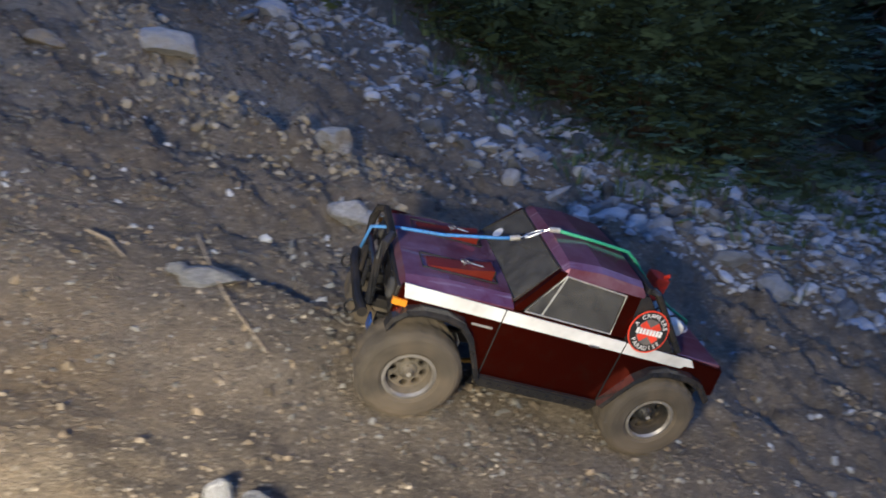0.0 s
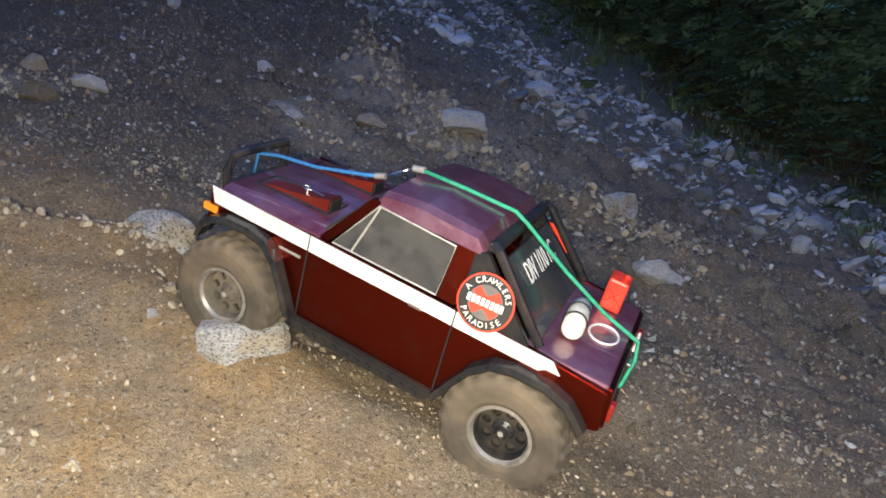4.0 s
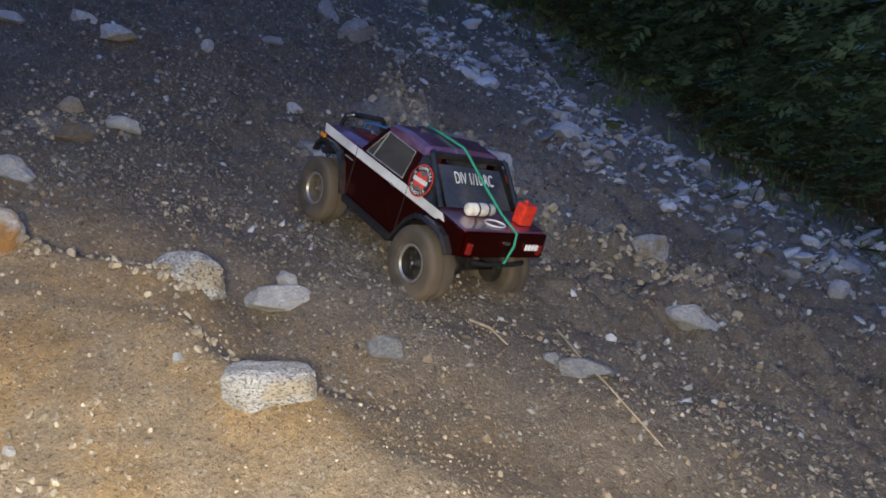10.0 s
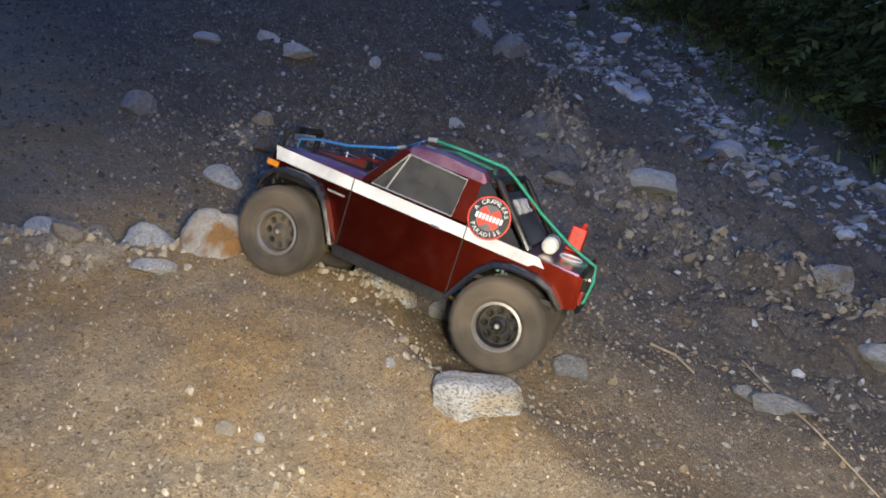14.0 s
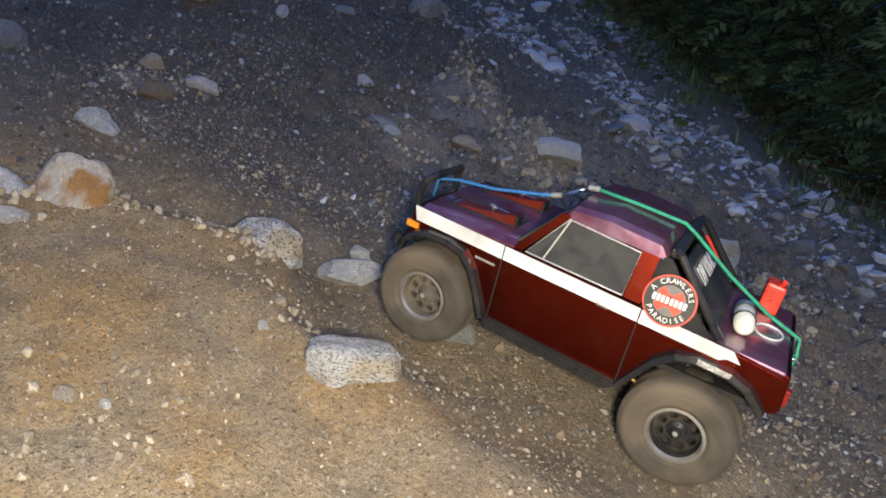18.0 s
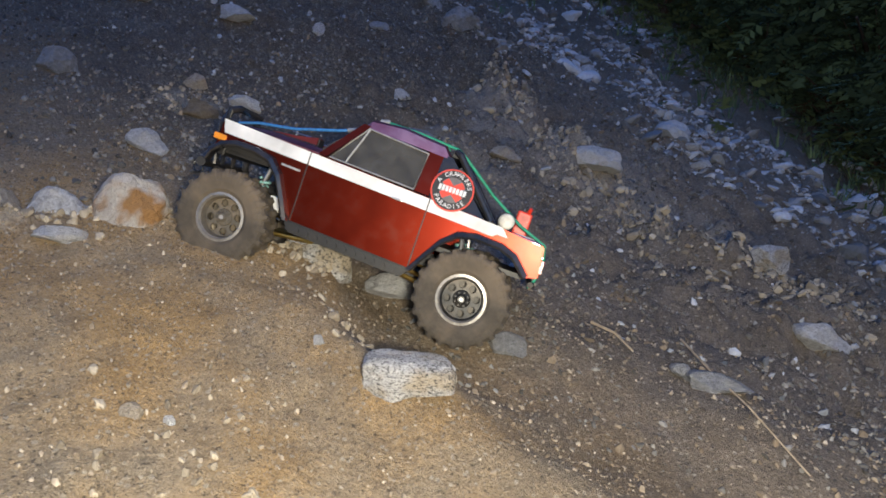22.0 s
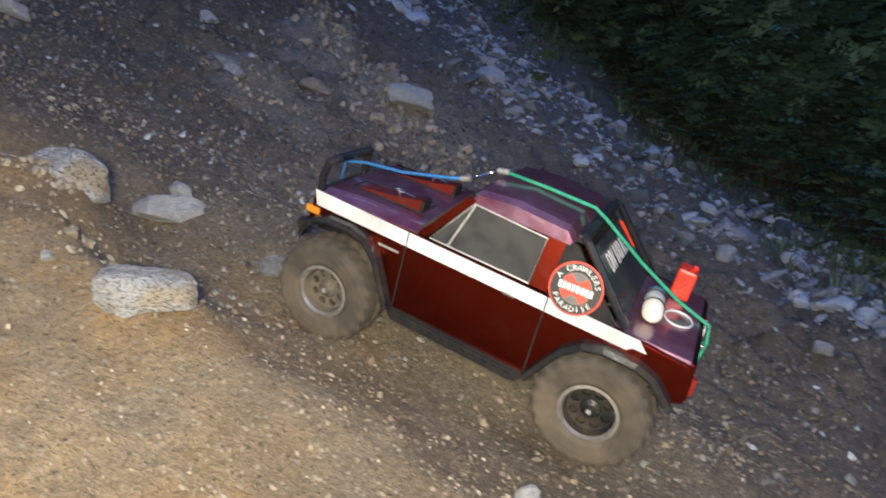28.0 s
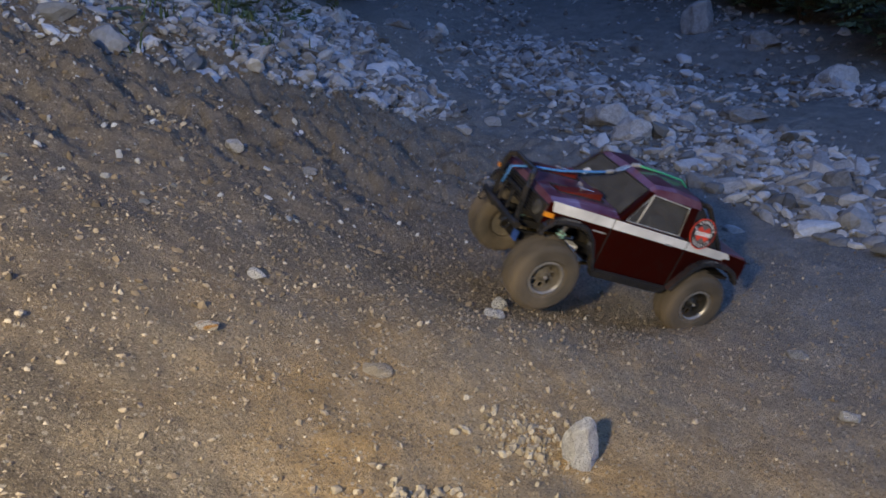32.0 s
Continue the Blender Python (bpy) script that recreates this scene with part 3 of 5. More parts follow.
def build_truck():
    truck = tagged(new("toy_truck"), "dark red radio-controlled pickup truck with white stripes and muddy tyres", "toy truck")

    # lower tub: sides with wheel arches, front and tail
    def opening(arch, cx):
        return [(cx + (x - cx) * 0.97, 0.092 + (z - 0.092) * 0.965) for x, z in arch]

    top = 0.193
    outline = [(0.205, top - 0.004), (0.208, 0.150)] + [p for p in opening(FRONT_ARCH, FRONT_X) if p[0] < 0.205]
    outline += [(0.080, 0.098), (-0.080, 0.098)] + opening(REAR_ARCH, REAR_X)
    outline += [(-0.238, 0.147), (-0.233, 0.186), (-0.15, 0.191), (0.07, top)]
    for side, y0, y1 in (("left", 0.094, 0.1015), ("right", -0.1015, -0.094)):
        part("side_panel", raked(prism(outline, y0, y1, 0.0012)), PAINT, truck, "dark red metallic side panel with cut wheel arches")
    # hood with a raised middle
    rings = []
    for x, zc, ze, w in ((0.205, 0.184, 0.176, 0.092), (0.201, 0.193, 0.186, 0.0985), (0.15, 0.200, 0.1925, 0.0995), (0.072, 0.203, 0.195, 0.0995)):
        rings.append([(x, -w, ze - 0.012), (x, -w, ze), (x, -w * 0.8, zc - 0.001), (x, 0, zc), (x, w * 0.8, zc - 0.001), (x, w, ze), (x, w, ze - 0.012), (x, 0, zc - 0.010)])
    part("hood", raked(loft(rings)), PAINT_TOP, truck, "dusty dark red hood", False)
    for sgn in (1, -1):
        sc = loft([[(x, sgn * 0.046 - 0.013, z0), (x, sgn * 0.046 - 0.011, z1), (x, sgn * 0.046 + 0.011, z1), (x, sgn * 0.046 + 0.013, z0)]
                   for x, z0, z1 in ((0.172, 0.197, 0.1985), (0.12, 0.199, 0.207), (0.093, 0.200, 0.214))])
        scoop = part("hood_scoop", raked(sc), SCOOPRED, truck, "raised red hood scoop")
        part("scoop_mouth", raked(box((0.0905, sgn * 0.046 - 0.0105, 0.2015), (0.0928, sgn * 0.046 + 0.0105, 0.2125), 0.0005)), BLACK, scoop, "dark opening at the back of the scoop")
        rim = tube([(0.180, sgn * 0.046 - 0.017, 0.1985), (0.180, sgn * 0.046 + 0.017, 0.1985), (0.088, sgn * 0.046 + 0.019, 0.2030), (0.088, sgn * 0.046 - 0.019, 0.2030)], 0.0011, 6, True)
        part("scoop_seam", raked(rim), BLACK, scoop, "dark seam round the scoop")
        pin = bmesh.new()
        add_tube(pin, [(0.128, sgn * 0.046, 0.206), (0.128, sgn * 0.046, 0.213)], 0.0016, 8)
        add_tube(pin, [(0.128 + 0.006 * math.cos(a), sgn * 0.046 + 0.004 * math.sin(a), 0.2105) for a in [k * math.tau / 12 for k in range(12)]], 0.0008, 6, True)
        add_tube(pin, [(0.122, sgn * 0.046, 0.2105), (0.106, sgn * 0.046 + 0.003, 0.2115)], 0.0008, 6)
        part("body_clip", raked(pin), STEEL, truck, "bright wire body clip")
    # cab: pillars, roof, glass
    yb, yt = 0.099, 0.088
    sill, eave = 0.194, 0.247

    def pillar(a, b, w, sgn):
        bm = bmesh.new()
        (xa, za), (xb, zb) = a, b
        pts = [(xa - w, sgn * yb, za), (xa + w, sgn * yb, za), (xb + w, sgn * yt, zb), (xb - w, sgn * yt, zb)]
        ring = [[(x, y - sgn * k, z) for x, y, z in pts] for k in (0, 0.007)]
        va = [bm.verts.new(p) for p in ring[0]]
        vb = [bm.verts.new(p) for p in ring[1]]
        bm.faces.new(va)
        bm.faces.new(vb[::-1])
        for i in range(4):
            bm.faces.new((va[i], vb[i], vb[(i + 1) % 4], va[(i + 1) % 4]))
        bmesh.ops.recalc_face_normals(bm, faces=bm.faces)
        return raked(bm)

    for sgn in (1, -1):
        part("windscreen_pillar", pillar((0.068, sill), (0.026, eave + 0.004), 0.0055, sgn), PAINT, truck)
        part("door_pillar", pillar((-0.069, sill), (-0.071, eave + 0.004), 0.0095, sgn), PAINT, truck, "red door pillar")
        w = bmesh.new()
        corners = [(0.058, sgn * (yb - 0.002), sill + 0.001), (0.022, sgn * (yt - 0.001), eave), (-0.061, sgn * (yt - 0.001), eave - 0.003), (-0.058, sgn * (yb - 0.002), sill + 0.001)]
        back = [(x, y - sgn * 0.0012, z) for x, y, z in corners]
        a, b = [w.verts.new(p) for p in corners], [w.verts.new(p) for p in back]
        w.faces.new(a)
        w.faces.new(b[::-1])
        for i in range(4):
            w.faces.new((a[i], b[i], b[(i + 1) % 4], a[(i + 1) % 4]))
        bmesh.ops.recalc_face_normals(w, faces=w.faces)
        win = part("side_window", raked(w), GLASS, truck, "dusty scratched side window")
        fr = tube([(x, y + sgn * 0.002, z) for x, y, z in corners], 0.0011, 6, True)
        add_tube(fr, [(0.036, sgn * (yb + 0.000), sill + 0.002), (0.021, sgn * (yt + 0.001), eave - 0.001)], 0.0011, 6)
        part("window_trim", raked(fr), TRIM, win, "thin silver window trim")
    r_rings = []
    for x, z, w in ((0.030, eave + 0.004, 0.085), (0.022, eave + 0.014, 0.087), (-0.02, eave + 0.019, 0.088), (-0.078, eave + 0.016, 0.087), (-0.088, eave + 0.006, 0.086)):
        r_rings.append([(x, -w - 0.002, eave), (x, -w, z - 0.004), (x, -w * 0.88, z), (x, 0, z + 0.003), (x, w * 0.88, z), (x, w, z - 0.004), (x, w + 0.002, eave), (x, 0, eave + 0.001)])
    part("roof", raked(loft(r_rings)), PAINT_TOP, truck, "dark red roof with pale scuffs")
    part("roof_edge", raked(box((-0.099, -0.084, eave + 0.004), (-0.088, 0.084, eave + 0.013), 0.002)), BLACK, truck, "black rear roof edge")
    ws = loft([[(x + dx, -w, z), (x + dx, w, z), (x + dx + 0.0015, w, z), (x + dx + 0.0015, -w, z)] for x, z, w, dx in ((0.070, 0.200, 0.090, 0), (0.029, eave + 0.005, 0.080, 0))])
    screen = part("windscreen", raked(ws), GLASS, truck, "dusty clear windscreen")
    part("windscreen_trim", raked(tube([(0.072, -0.09, 0.201), (0.031, -0.081, eave + 0.004), (0.031, 0.081, eave + 0.004), (0.072, 0.09, 0.201)], 0.0015, 6, True)), BLACK, screen)
    # sticker in the corner of the windscreen
    bm = prism(disc_pts(0.008), -0.0004, 0.0004)
    st = part("round_sticker", bm, WHITE, screen, "small round white sticker")
    st.matrix_basis = pose(0.0605, -0.060, 0.2190, 38, 0, -90)
    # fastback behind the cab: sloping rear window, black corners, roll bar
    slope = lambda k: (-0.094 - 0.066 * k, eave + 0.006 - 0.060 * k)
    bm = loft([[(slope(k)[0], -0.072 - 0.004 * k, slope(k)[1]), (slope(k)[0], 0.072 + 0.004 * k, slope(k)[1]),
                (slope(k)[0] + 0.003, 0.072 + 0.004 * k, slope(k)[1] - 0.002), (slope(k)[0] + 0.003, -0.072 - 0.004 * k, slope(k)[1] - 0.002)] for k in (0.16, 1.0)])
    rear = part("rear_window", raked(bm), plain("smoked_plastic", (0.045, 0.05, 0.06), 0.14, 0, 0.35, 25), truck, "smoked rear window with white lettering")
    normal_tilt = math.degrees(math.atan2(0.066, 0.060))
    kx, kz = slope(0.42)
    m = Matrix.Translation((kx - 0.0022, 0.0, kz + 0.0015 + RAKE * kx)) @ Matrix.Rotation(radians(-90), 4, "Z") @ Matrix.Rotation(radians(90 - normal_tilt + 3), 4, "X")
    lettering(rear, "lettering", "DIV 1/10 RC", WHITE, m @ Matrix.Diagonal((0.86, 1.5, 1, 1)), 0.0205, "white block lettering")
    for sgn in (1, -1):
        q = [(-0.080, sill - 0.002), (-0.080, eave + 0.003), (-0.092, eave + 0.003), (-0.155, sill - 0.004)]
        bm = bmesh.new()
        a = [bm.verts.new((x, sgn * (yb - (z - sill) * 0.2), z)) for x, z in q]
        b = [bm.verts.new((x, sgn * (yb - 0.006 - (z - sill) * 0.2), z)) for x, z in q]
        bm.faces.new(a)
        bm.faces.new(b[::-1])
        for i in range(4):
            bm.faces.new((a[i], b[i], b[(i + 1) % 4], a[(i + 1) % 4]))
        bmesh.ops.recalc_face_normals(bm, faces=bm.faces)
        part("quarter_panel", raked(bm), GLOSSBLACK, truck, "black cab corner panel")
        part("roll_bar", raked(tube([(-0.094, sgn * 0.083, eave + 0.012), (-0.100, sgn * 0.087, eave + 0.010), (-0.163, sgn * 0.092, 0.192)], 0.0048, 10)), GLOSSBLACK, truck, "gloss black roll bar")
        # round sticker on the cab corner
        base = Matrix.Translation((-0.105, sgn * 0.0985, 0.211 - 0.105 * RAKE)) @ Matrix.Rotation(radians(11.3) * sgn, 4, "X")
        if sgn < 0:
            base = base @ Matrix.Rotation(math.pi, 4, "Z")
        for nm, r, y, mat_, lab in (("round_decal", 0.0275, 0.0006, DECALRED, "round red and black decal with white lettering"), ("decal_ring", 0.0257, 0.0010, BLACK, ""), ("decal_middle", 0.0165, 0.0014, plain("decal_grey", (0.13, 0.12, 0.12), 0.4), "")):
            p = prism(disc_pts(r, 32), y - 0.0007, y)
            par = truck if nm == "round_decal" else decal
            ob = part(nm, p, mat_, par, lab)
            ob.matrix_basis = base if nm == "round_decal" else Matrix.Identity(4)
            if nm == "round_decal":
                decal = ob
        bars = bmesh.new()
        for i in range(8):
            add_box(bars, (-0.0178 + 0.0046 * i, 0.0016, -0.0036), (-0.0145 + 0.0046 * i, 0.0022, 0.0036))
        part("name_bar", bars, WHITE, decal, "white row of small blocks")
        cross = bmesh.new()
        for a in (40, 140):
            add_box(cross, (-0.0155, 0.0012, -0.0045), (0.0155, 0.0016, 0.0045), 0, Matrix.Rotation(radians(a), 4, "Y"))
        part("cross_mark", cross, DECALRED, decal, "red crossed mark")
        for words, mid, step, inward in (("A CRAWLERS", 90, -15.0, False), ("PARADISE", 270, 15.5, True)):
            for i, ch in enumerate(words):
                if ch == " ":
                    continue
                a = radians(mid + step * (i - (len(words) - 1) / 2))
                # seen from outside, the decal's right is -x
                m = Matrix(((-math.cos(a), 0, 0, 0), (0, 1, 0, 0), (math.sin(a), 0, 1, 0), (0, 0, 0, 1)))
                px, pz = -0.0212 * math.cos(a), 0.0212 * math.sin(a)
                spin = a - math.pi / 2 if not inward else a + math.pi / 2
                face = Matrix(((-1, 0, 0, 0), (0, 0, 1, 0), (0, 1, 0, 0), (0, 0, 0, 1)))
                mm = Matrix.Translation((px, 0.0013, pz)) @ face @ Matrix.Rotation(spin, 4, "Z")
                lettering(decal, "letter", ch, WHITE, mm, 0.0078)
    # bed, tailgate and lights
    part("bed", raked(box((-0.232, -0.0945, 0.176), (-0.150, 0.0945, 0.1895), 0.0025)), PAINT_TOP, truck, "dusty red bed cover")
    part("tailgate", raked(prism([(-0.2405, 0.146), (-0.2365, 0.187), (-0.230, 0.187), (-0.230, 0.146)], -0.0935, 0.0935, 0.0015)), PAINT, truck, "dark red tailgate")
    for sgn in (1, -1):
        part("tail_light", raked(box((-0.2435, sgn * 0.083 - 0.005, 0.152), (-0.2385, sgn * 0.083 + 0.005, 0.170), 0.001)), REDLENS, truck, "red tail light")
    for i in range(4):
        y = -0.050 - 0.0085 * i
        part("badge_bar", raked(box((-0.2425, y - 0.003, 0.160), (-0.2395, y + 0.003, 0.170), 0.0008)), WHITE, truck, "white block of the tailgate badge")
    part("tailgate_latch", raked(box((-0.2435, -0.004, 0.170), (-0.2385, 0.010, 0.174), 0.001)), STEEL, truck)
    # stripes
    for sgn in (1, -1):
        y0, y1 = (0.1012, 0.1026) if sgn > 0 else (-0.1026, -0.1012)
        pts = [(0.204, 0.1925), (0.199, 0.1755), (-0.170, 0.1755), (-0.176, 0.1800), (-0.190, 0.1803), (-0.180, 0.1905)]
        if sgn < 0:
            pts = [(x, min(z, 0.1855)) for x, z in pts]
        part("side_stripe", raked(prism(pts, y0, y1)), WHITE, truck, "broad white side stripe")
        for x in (0.081, -0.0825):
            part("door_seam", raked(box((x - 0.0007, sgn * 0.1022 - 0.0007, 0.101), (x + 0.0007, sgn * 0.1022 + 0.0007, 0.1925))), BLACK, truck, "dark seam at the edge of the door")
        part("badge", raked(box((0.088, sgn * 0.1018 - 0.0006, 0.163), (0.114, sgn * 0.1018 + 0.0006, 0.1655), 0)), TRIM, truck, "thin silver script badge")
        part("door_handle", raked(box((-0.050, sgn * 0.1035 - 0.0015, 0.1745), (-0.036, sgn * 0.1035 + 0.0015, 0.1775), 0.0008)), STEEL, truck, "small chrome door handle")
        part("indicator_lamp", raked(box((0.1945, sgn * 0.1015 - 0.003, 0.1645), (0.2115, sgn * 0.1015 + 0.003, 0.1725), 0.0012)), AMBER, truck, "amber indicator lamp")
        # flared arches: flat-topped, the legs slanting down to the sill
        for pts in (FRONT_ARCH, REAR_ARCH):
            cx = FRONT_X if pts is FRONT_ARCH else REAR_X
            bm = bmesh.new()
            rows = []
            for grow, y in ((1.035, 0.1016), (1.02, 0.1125), (0.965, 0.1145), (0.935, 0.1130), (0.945, 0.0985)):
                rows.append([bm.verts.new((cx + (x - cx) * grow, sgn * y, 0.092 + (z - 0.092) * (1 + (grow - 1) * 1.25))) for x, z in pts])
            last = len(pts) - 1
            for i in range(last):
                for q in range(5):
                    u, v = rows[q], rows[(q + 1) % 5]
                    bm.faces.new((u[i], u[i + 1], v[i + 1], v[i]))
            for i in (0, last):
                bm.faces.new([rw[i] for rw in rows])
            bmesh.ops.recalc_face_normals(bm, faces=bm.faces)
            part("fender_flare", raked(bm), GLOSSBLACK, truck, "gloss black fender flare")
        # rock slider with studs
        bm = prism([(0.088, 0.1005), (-0.088, 0.1005), (-0.076, 0.086), (0.080, 0.086)], sgn * 0.101 - 0.007, sgn * 0.101 + 0.007, 0.002)
        for k in range(11):
            add_tube(bm, [(0.066 - 0.0132 * k, sgn * 0.1075, 0.0925), (0.066 - 0.0132 * k, sgn * 0.1105, 0.0925)], 0.0032, 8)
        part("rock_slider", raked(bm), BLACK, truck, "black rock slider with a row of studs")
    # nose: grille, lamps, bull bar
    part("grille", raked(box((0.196, -0.092, 0.146), (0.2085, 0.092, 0.182), 0.002)), BLACK, truck, "black grille")
    for i in range(6):
        z = 0.152 + 0.005 * i
        part("grille_bar", raked(box((0.2075, -0.055, z), (0.2105, 0.055, z + 0.002), 0)), GLOSSBLACK, truck)
    for sgn in (1, -1):
        hl = lathe([(0.0, 0.004), (0.010, 0.004), (0.0125, 0.002), (0.0125, -0.004), (0, -0.004)], 20)
        ob = part("headlamp", hl, GLASS, truck, "round headlamp", True)
        ob.matrix_basis = pose(0.2095, sgn * 0.072, 0.167 + RAKE * 0.2, 0, 0, -90)
    bar = bmesh.new()
    add_tube(bar, [(0.232, -0.075, 0.128), (0.236, -0.045, 0.128), (0.236, 0.045, 0.128), (0.232, 0.075, 0.128)], 0.0065, 10)
    part("front_bumper", raked(bar), BLACK, truck, "black tube front bumper")
    hoop = tube([(0.224, -0.052, 0.130), (0.229, -0.051, 0.188), (0.226, -0.047, 0.207), (0.219, -0.036, 0.213), (0.219, 0.036, 0.213), (0.226, 0.047, 0.207), (0.229, 0.051, 0.188), (0.224, 0.052, 0.130)], 0.0052, 10)
    add_tube(hoop, [(0.229, -0.051, 0.172), (0.229, 0.051, 0.172)], 0.004, 8)
    for y in (-0.018, 0.018):
        add_tube(hoop, [(0.230, y, 0.130), (0.231, y, 0.168)], 0.003, 8)
    part("bull_bar", raked(hoop), GLOSSBLACK, truck, "black tubular bull bar")
    for sgn in (1, -1):
        part("bumper_bracket", raked(box((0.150, sgn * 0.03 - 0.005, 0.115), (0.234, sgn * 0.03 + 0.005, 0.127), 0.001)), BLACK, truck)
        part("tow_shackle", raked(tube([(0.243 + 0.007 * math.cos(a), sgn * 0.055, 0.120 + 0.009 * math.sin(a)) for a in [k * math.tau / 12 for k in range(12)]], 0.0014, 6, True)), GLOSSBLACK, truck)
    part("winch_plate", raked(box((0.214, 0.044, 0.095), (0.217, 0.062, 0.113), 0.001)), BLUEMETAL, truck, "small blue plate under the bumper")
    # frame and running gear
    for sgn in (1, -1):
        part("frame_rail", box((-0.205, sgn * 0.032 - 0.004, 0.100), (0.205, sgn * 0.032 + 0.004, 0.116), 0.001), BLACK, truck)
        for x0, x1 in ((0.045, 0.150), (-0.045, -0.145)):
            part("lower_link", tube([(x0, sgn * 0.040, 0.083), (x1, sgn * 0.052, AXLE_Z - 0.008)], 0.0032, 8), BRASS, truck, "brass lower link")
            part("upper_link", tube([(x0 * 1.2, sgn * 0.026, 0.100), (x1, sgn * 0.020, AXLE_Z + 0.018)], 0.0028, 8), BRASS, truck, "brass upper link")
        for cx in (FRONT_X, REAR_X):
            lean = -0.022 if cx > 0 else 0.022
            foot, head = Vector((cx + lean * 0.5, sgn * 0.064, AXLE_Z + 0.006)), Vector((cx + lean * 1.25, sgn * 0.068, 0.160))
            sh = part("shock_absorber", tube([foot, foot.lerp(head, 0.5), head], 0.0042, 10), STEEL, truck, "silver coil-over shock absorber")
            coil = [foot.lerp(head, 0.18 + 0.6 * k / 60) + Vector((0.0078 * math.cos(k * 0.75), 0.0078 * math.sin(k * 0.75), 0)) for k in range(61)]
            part("spring", tube(coil, 0.0015, 5), SPRING, sh, "pale coil spring")
    for cx in (FRONT_X, REAR_X):
        ax = tube([(cx, -0.075, AXLE_Z), (cx, 0.075, AXLE_Z)], 0.0085, 12)
        pk = bmesh.ops.create_icosphere(ax, subdivisions=2, radius=0.018)["verts"]
        bmesh.ops.translate(ax, verts=pk, vec=(cx, 0.018, AXLE_Z))
        part("axle", ax, BLACK, truck, "black axle with round gear housing", True)
    part("gearbox", box((-0.03, -0.025, 0.090), (0.05, 0.025, 0.125), 0.004), BLACK, truck)
    part("skid_plate", box((-0.05, -0.032, 0.083), (0.05, 0.032, 0.089), 0.001), BLACK, truck)
    part("inner_floor", box((-0.22, -0.092, 0.128), (0.075, 0.092, 0.134)), BLACK, truck)
    for sgn in (1, -1):
        part("inner_fender", raked(box((0.118, sgn * 0.088 - 0.005, 0.156), (0.204, sgn * 0.088 + 0.005, 0.176), 0.001)), BLACK, truck)
    part("engine_cover", box((0.075, -0.088, 0.160), (0.196, 0.088, 0.166)), BLACK, truck)
    part("steering_servo", box((0.108, 0.058, 0.106), (0.124, 0.078, 0.126), 0.0015), WHITE, truck, "small pale servo case")
    part("rear_bumper", tube([(-0.236, -0.06, 0.124), (-0.240, -0.03, 0.122), (-0.240, 0.03, 0.122), (-0.236, 0.06, 0.124)], 0.004, 8), BLACK, truck)
    # load on the bed
    roll = lathe([(0.0, -0.031), (0.0075, -0.031), (0.0105, -0.028), (0.0112, 0), (0.0105, 0.028), (0.0075, 0.031), (0.0, 0.031)], 20)
    cloth = part("cloth_roll", roll, CLOTH, truck, "rolled cream cloth tied with dark straps", True)
    cloth.matrix_basis = pose(-0.179, 0.022, 0.2005 + RAKE * -0.18, 0, 0, 4)
    for y in (-0.012, 0.012):
        part("roll_strap", lathe([(0.0112, y - 0.0018), (0.0122, y - 0.0014), (0.0122, y + 0.0014), (0.0112, y + 0.0018)], 20), BLACK, cloth)
    part("cord_ring", tube([(-0.208 + 0.015 * math.cos(a), 0.008 + 0.020 * math.sin(a), 0.1905 + RAKE * -0.208) for a in [k * math.tau / 24 for k in range(24)]], 0.0013, 6, True), WHITE, truck, "thin white cord ring")
    can = part("fuel_can", raked(box((-0.212, -0.078, 0.190), (-0.190, -0.048, 0.226), 0.003)), CANRED, truck, "small red fuel can")
    part("can_spout", raked(tube([(-0.205, -0.055, 0.226), (-0.207, -0.050, 0.233)], 0.003, 8)), CANRED, can)
    rib = bmesh.new()
    for a in (45, -45):
        add_box(rib, (-0.0125, -0.0014, -0.0009), (0.0125, 0.0014, 0.0009), 0, Matrix.Translation((-0.201, -0.0475, 0.207 - 0.009)) @ Matrix.Rotation(radians(a), 4, "Y"))
    part("can_rib", rib, CANRED, can)
    # bungee cord: blue ahead, steel hooks, green aft
    rk = lambda pts: [(x, y, z + RAKE * x) for x, y, z in pts]
    part("blue_cord", tube(rk([(0.240, -0.012, 0.165), (0.236, -0.010, 0.196), (0.205, -0.006, 0.206), (0.15, 0.0, 0.216), (0.085, 0.008, 0.236), (0.066, 0.010, 0.243)]), 0.0022, 10), BLUESTRAP, truck, "blue bungee cord over the hood", True)
    hook = tube(rk([(0.070, 0.010, 0.242), (0.058, 0.010, 0.247), (0.048, 0.011, 0.252), (0.036, 0.012, 0.262), (0.028, 0.014, 0.270)]), 0.0013, 6)
    add_tube(hook, rk([(0.046 + 0.011 * math.cos(a), 0.012 + 0.0045 * math.sin(a), 0.256 - 0.008 * math.cos(a)) for a in [k * math.tau / 14 for k in range(14)]]), 0.0011, 6, True)
    part("cord_hook", hook, STEEL, truck, "bent steel cord hook")
    for a, b in (((0.072, 0.0095, 0.2405), (0.060, 0.010, 0.2455)), ((0.030, 0.0135, 0.268), (0.017, 0.0145, 0.271))):
        part("cord_ferrule", tube(rk([a, b]), 0.0035, 10), TRIM, truck, "wire-wrapped cord end")
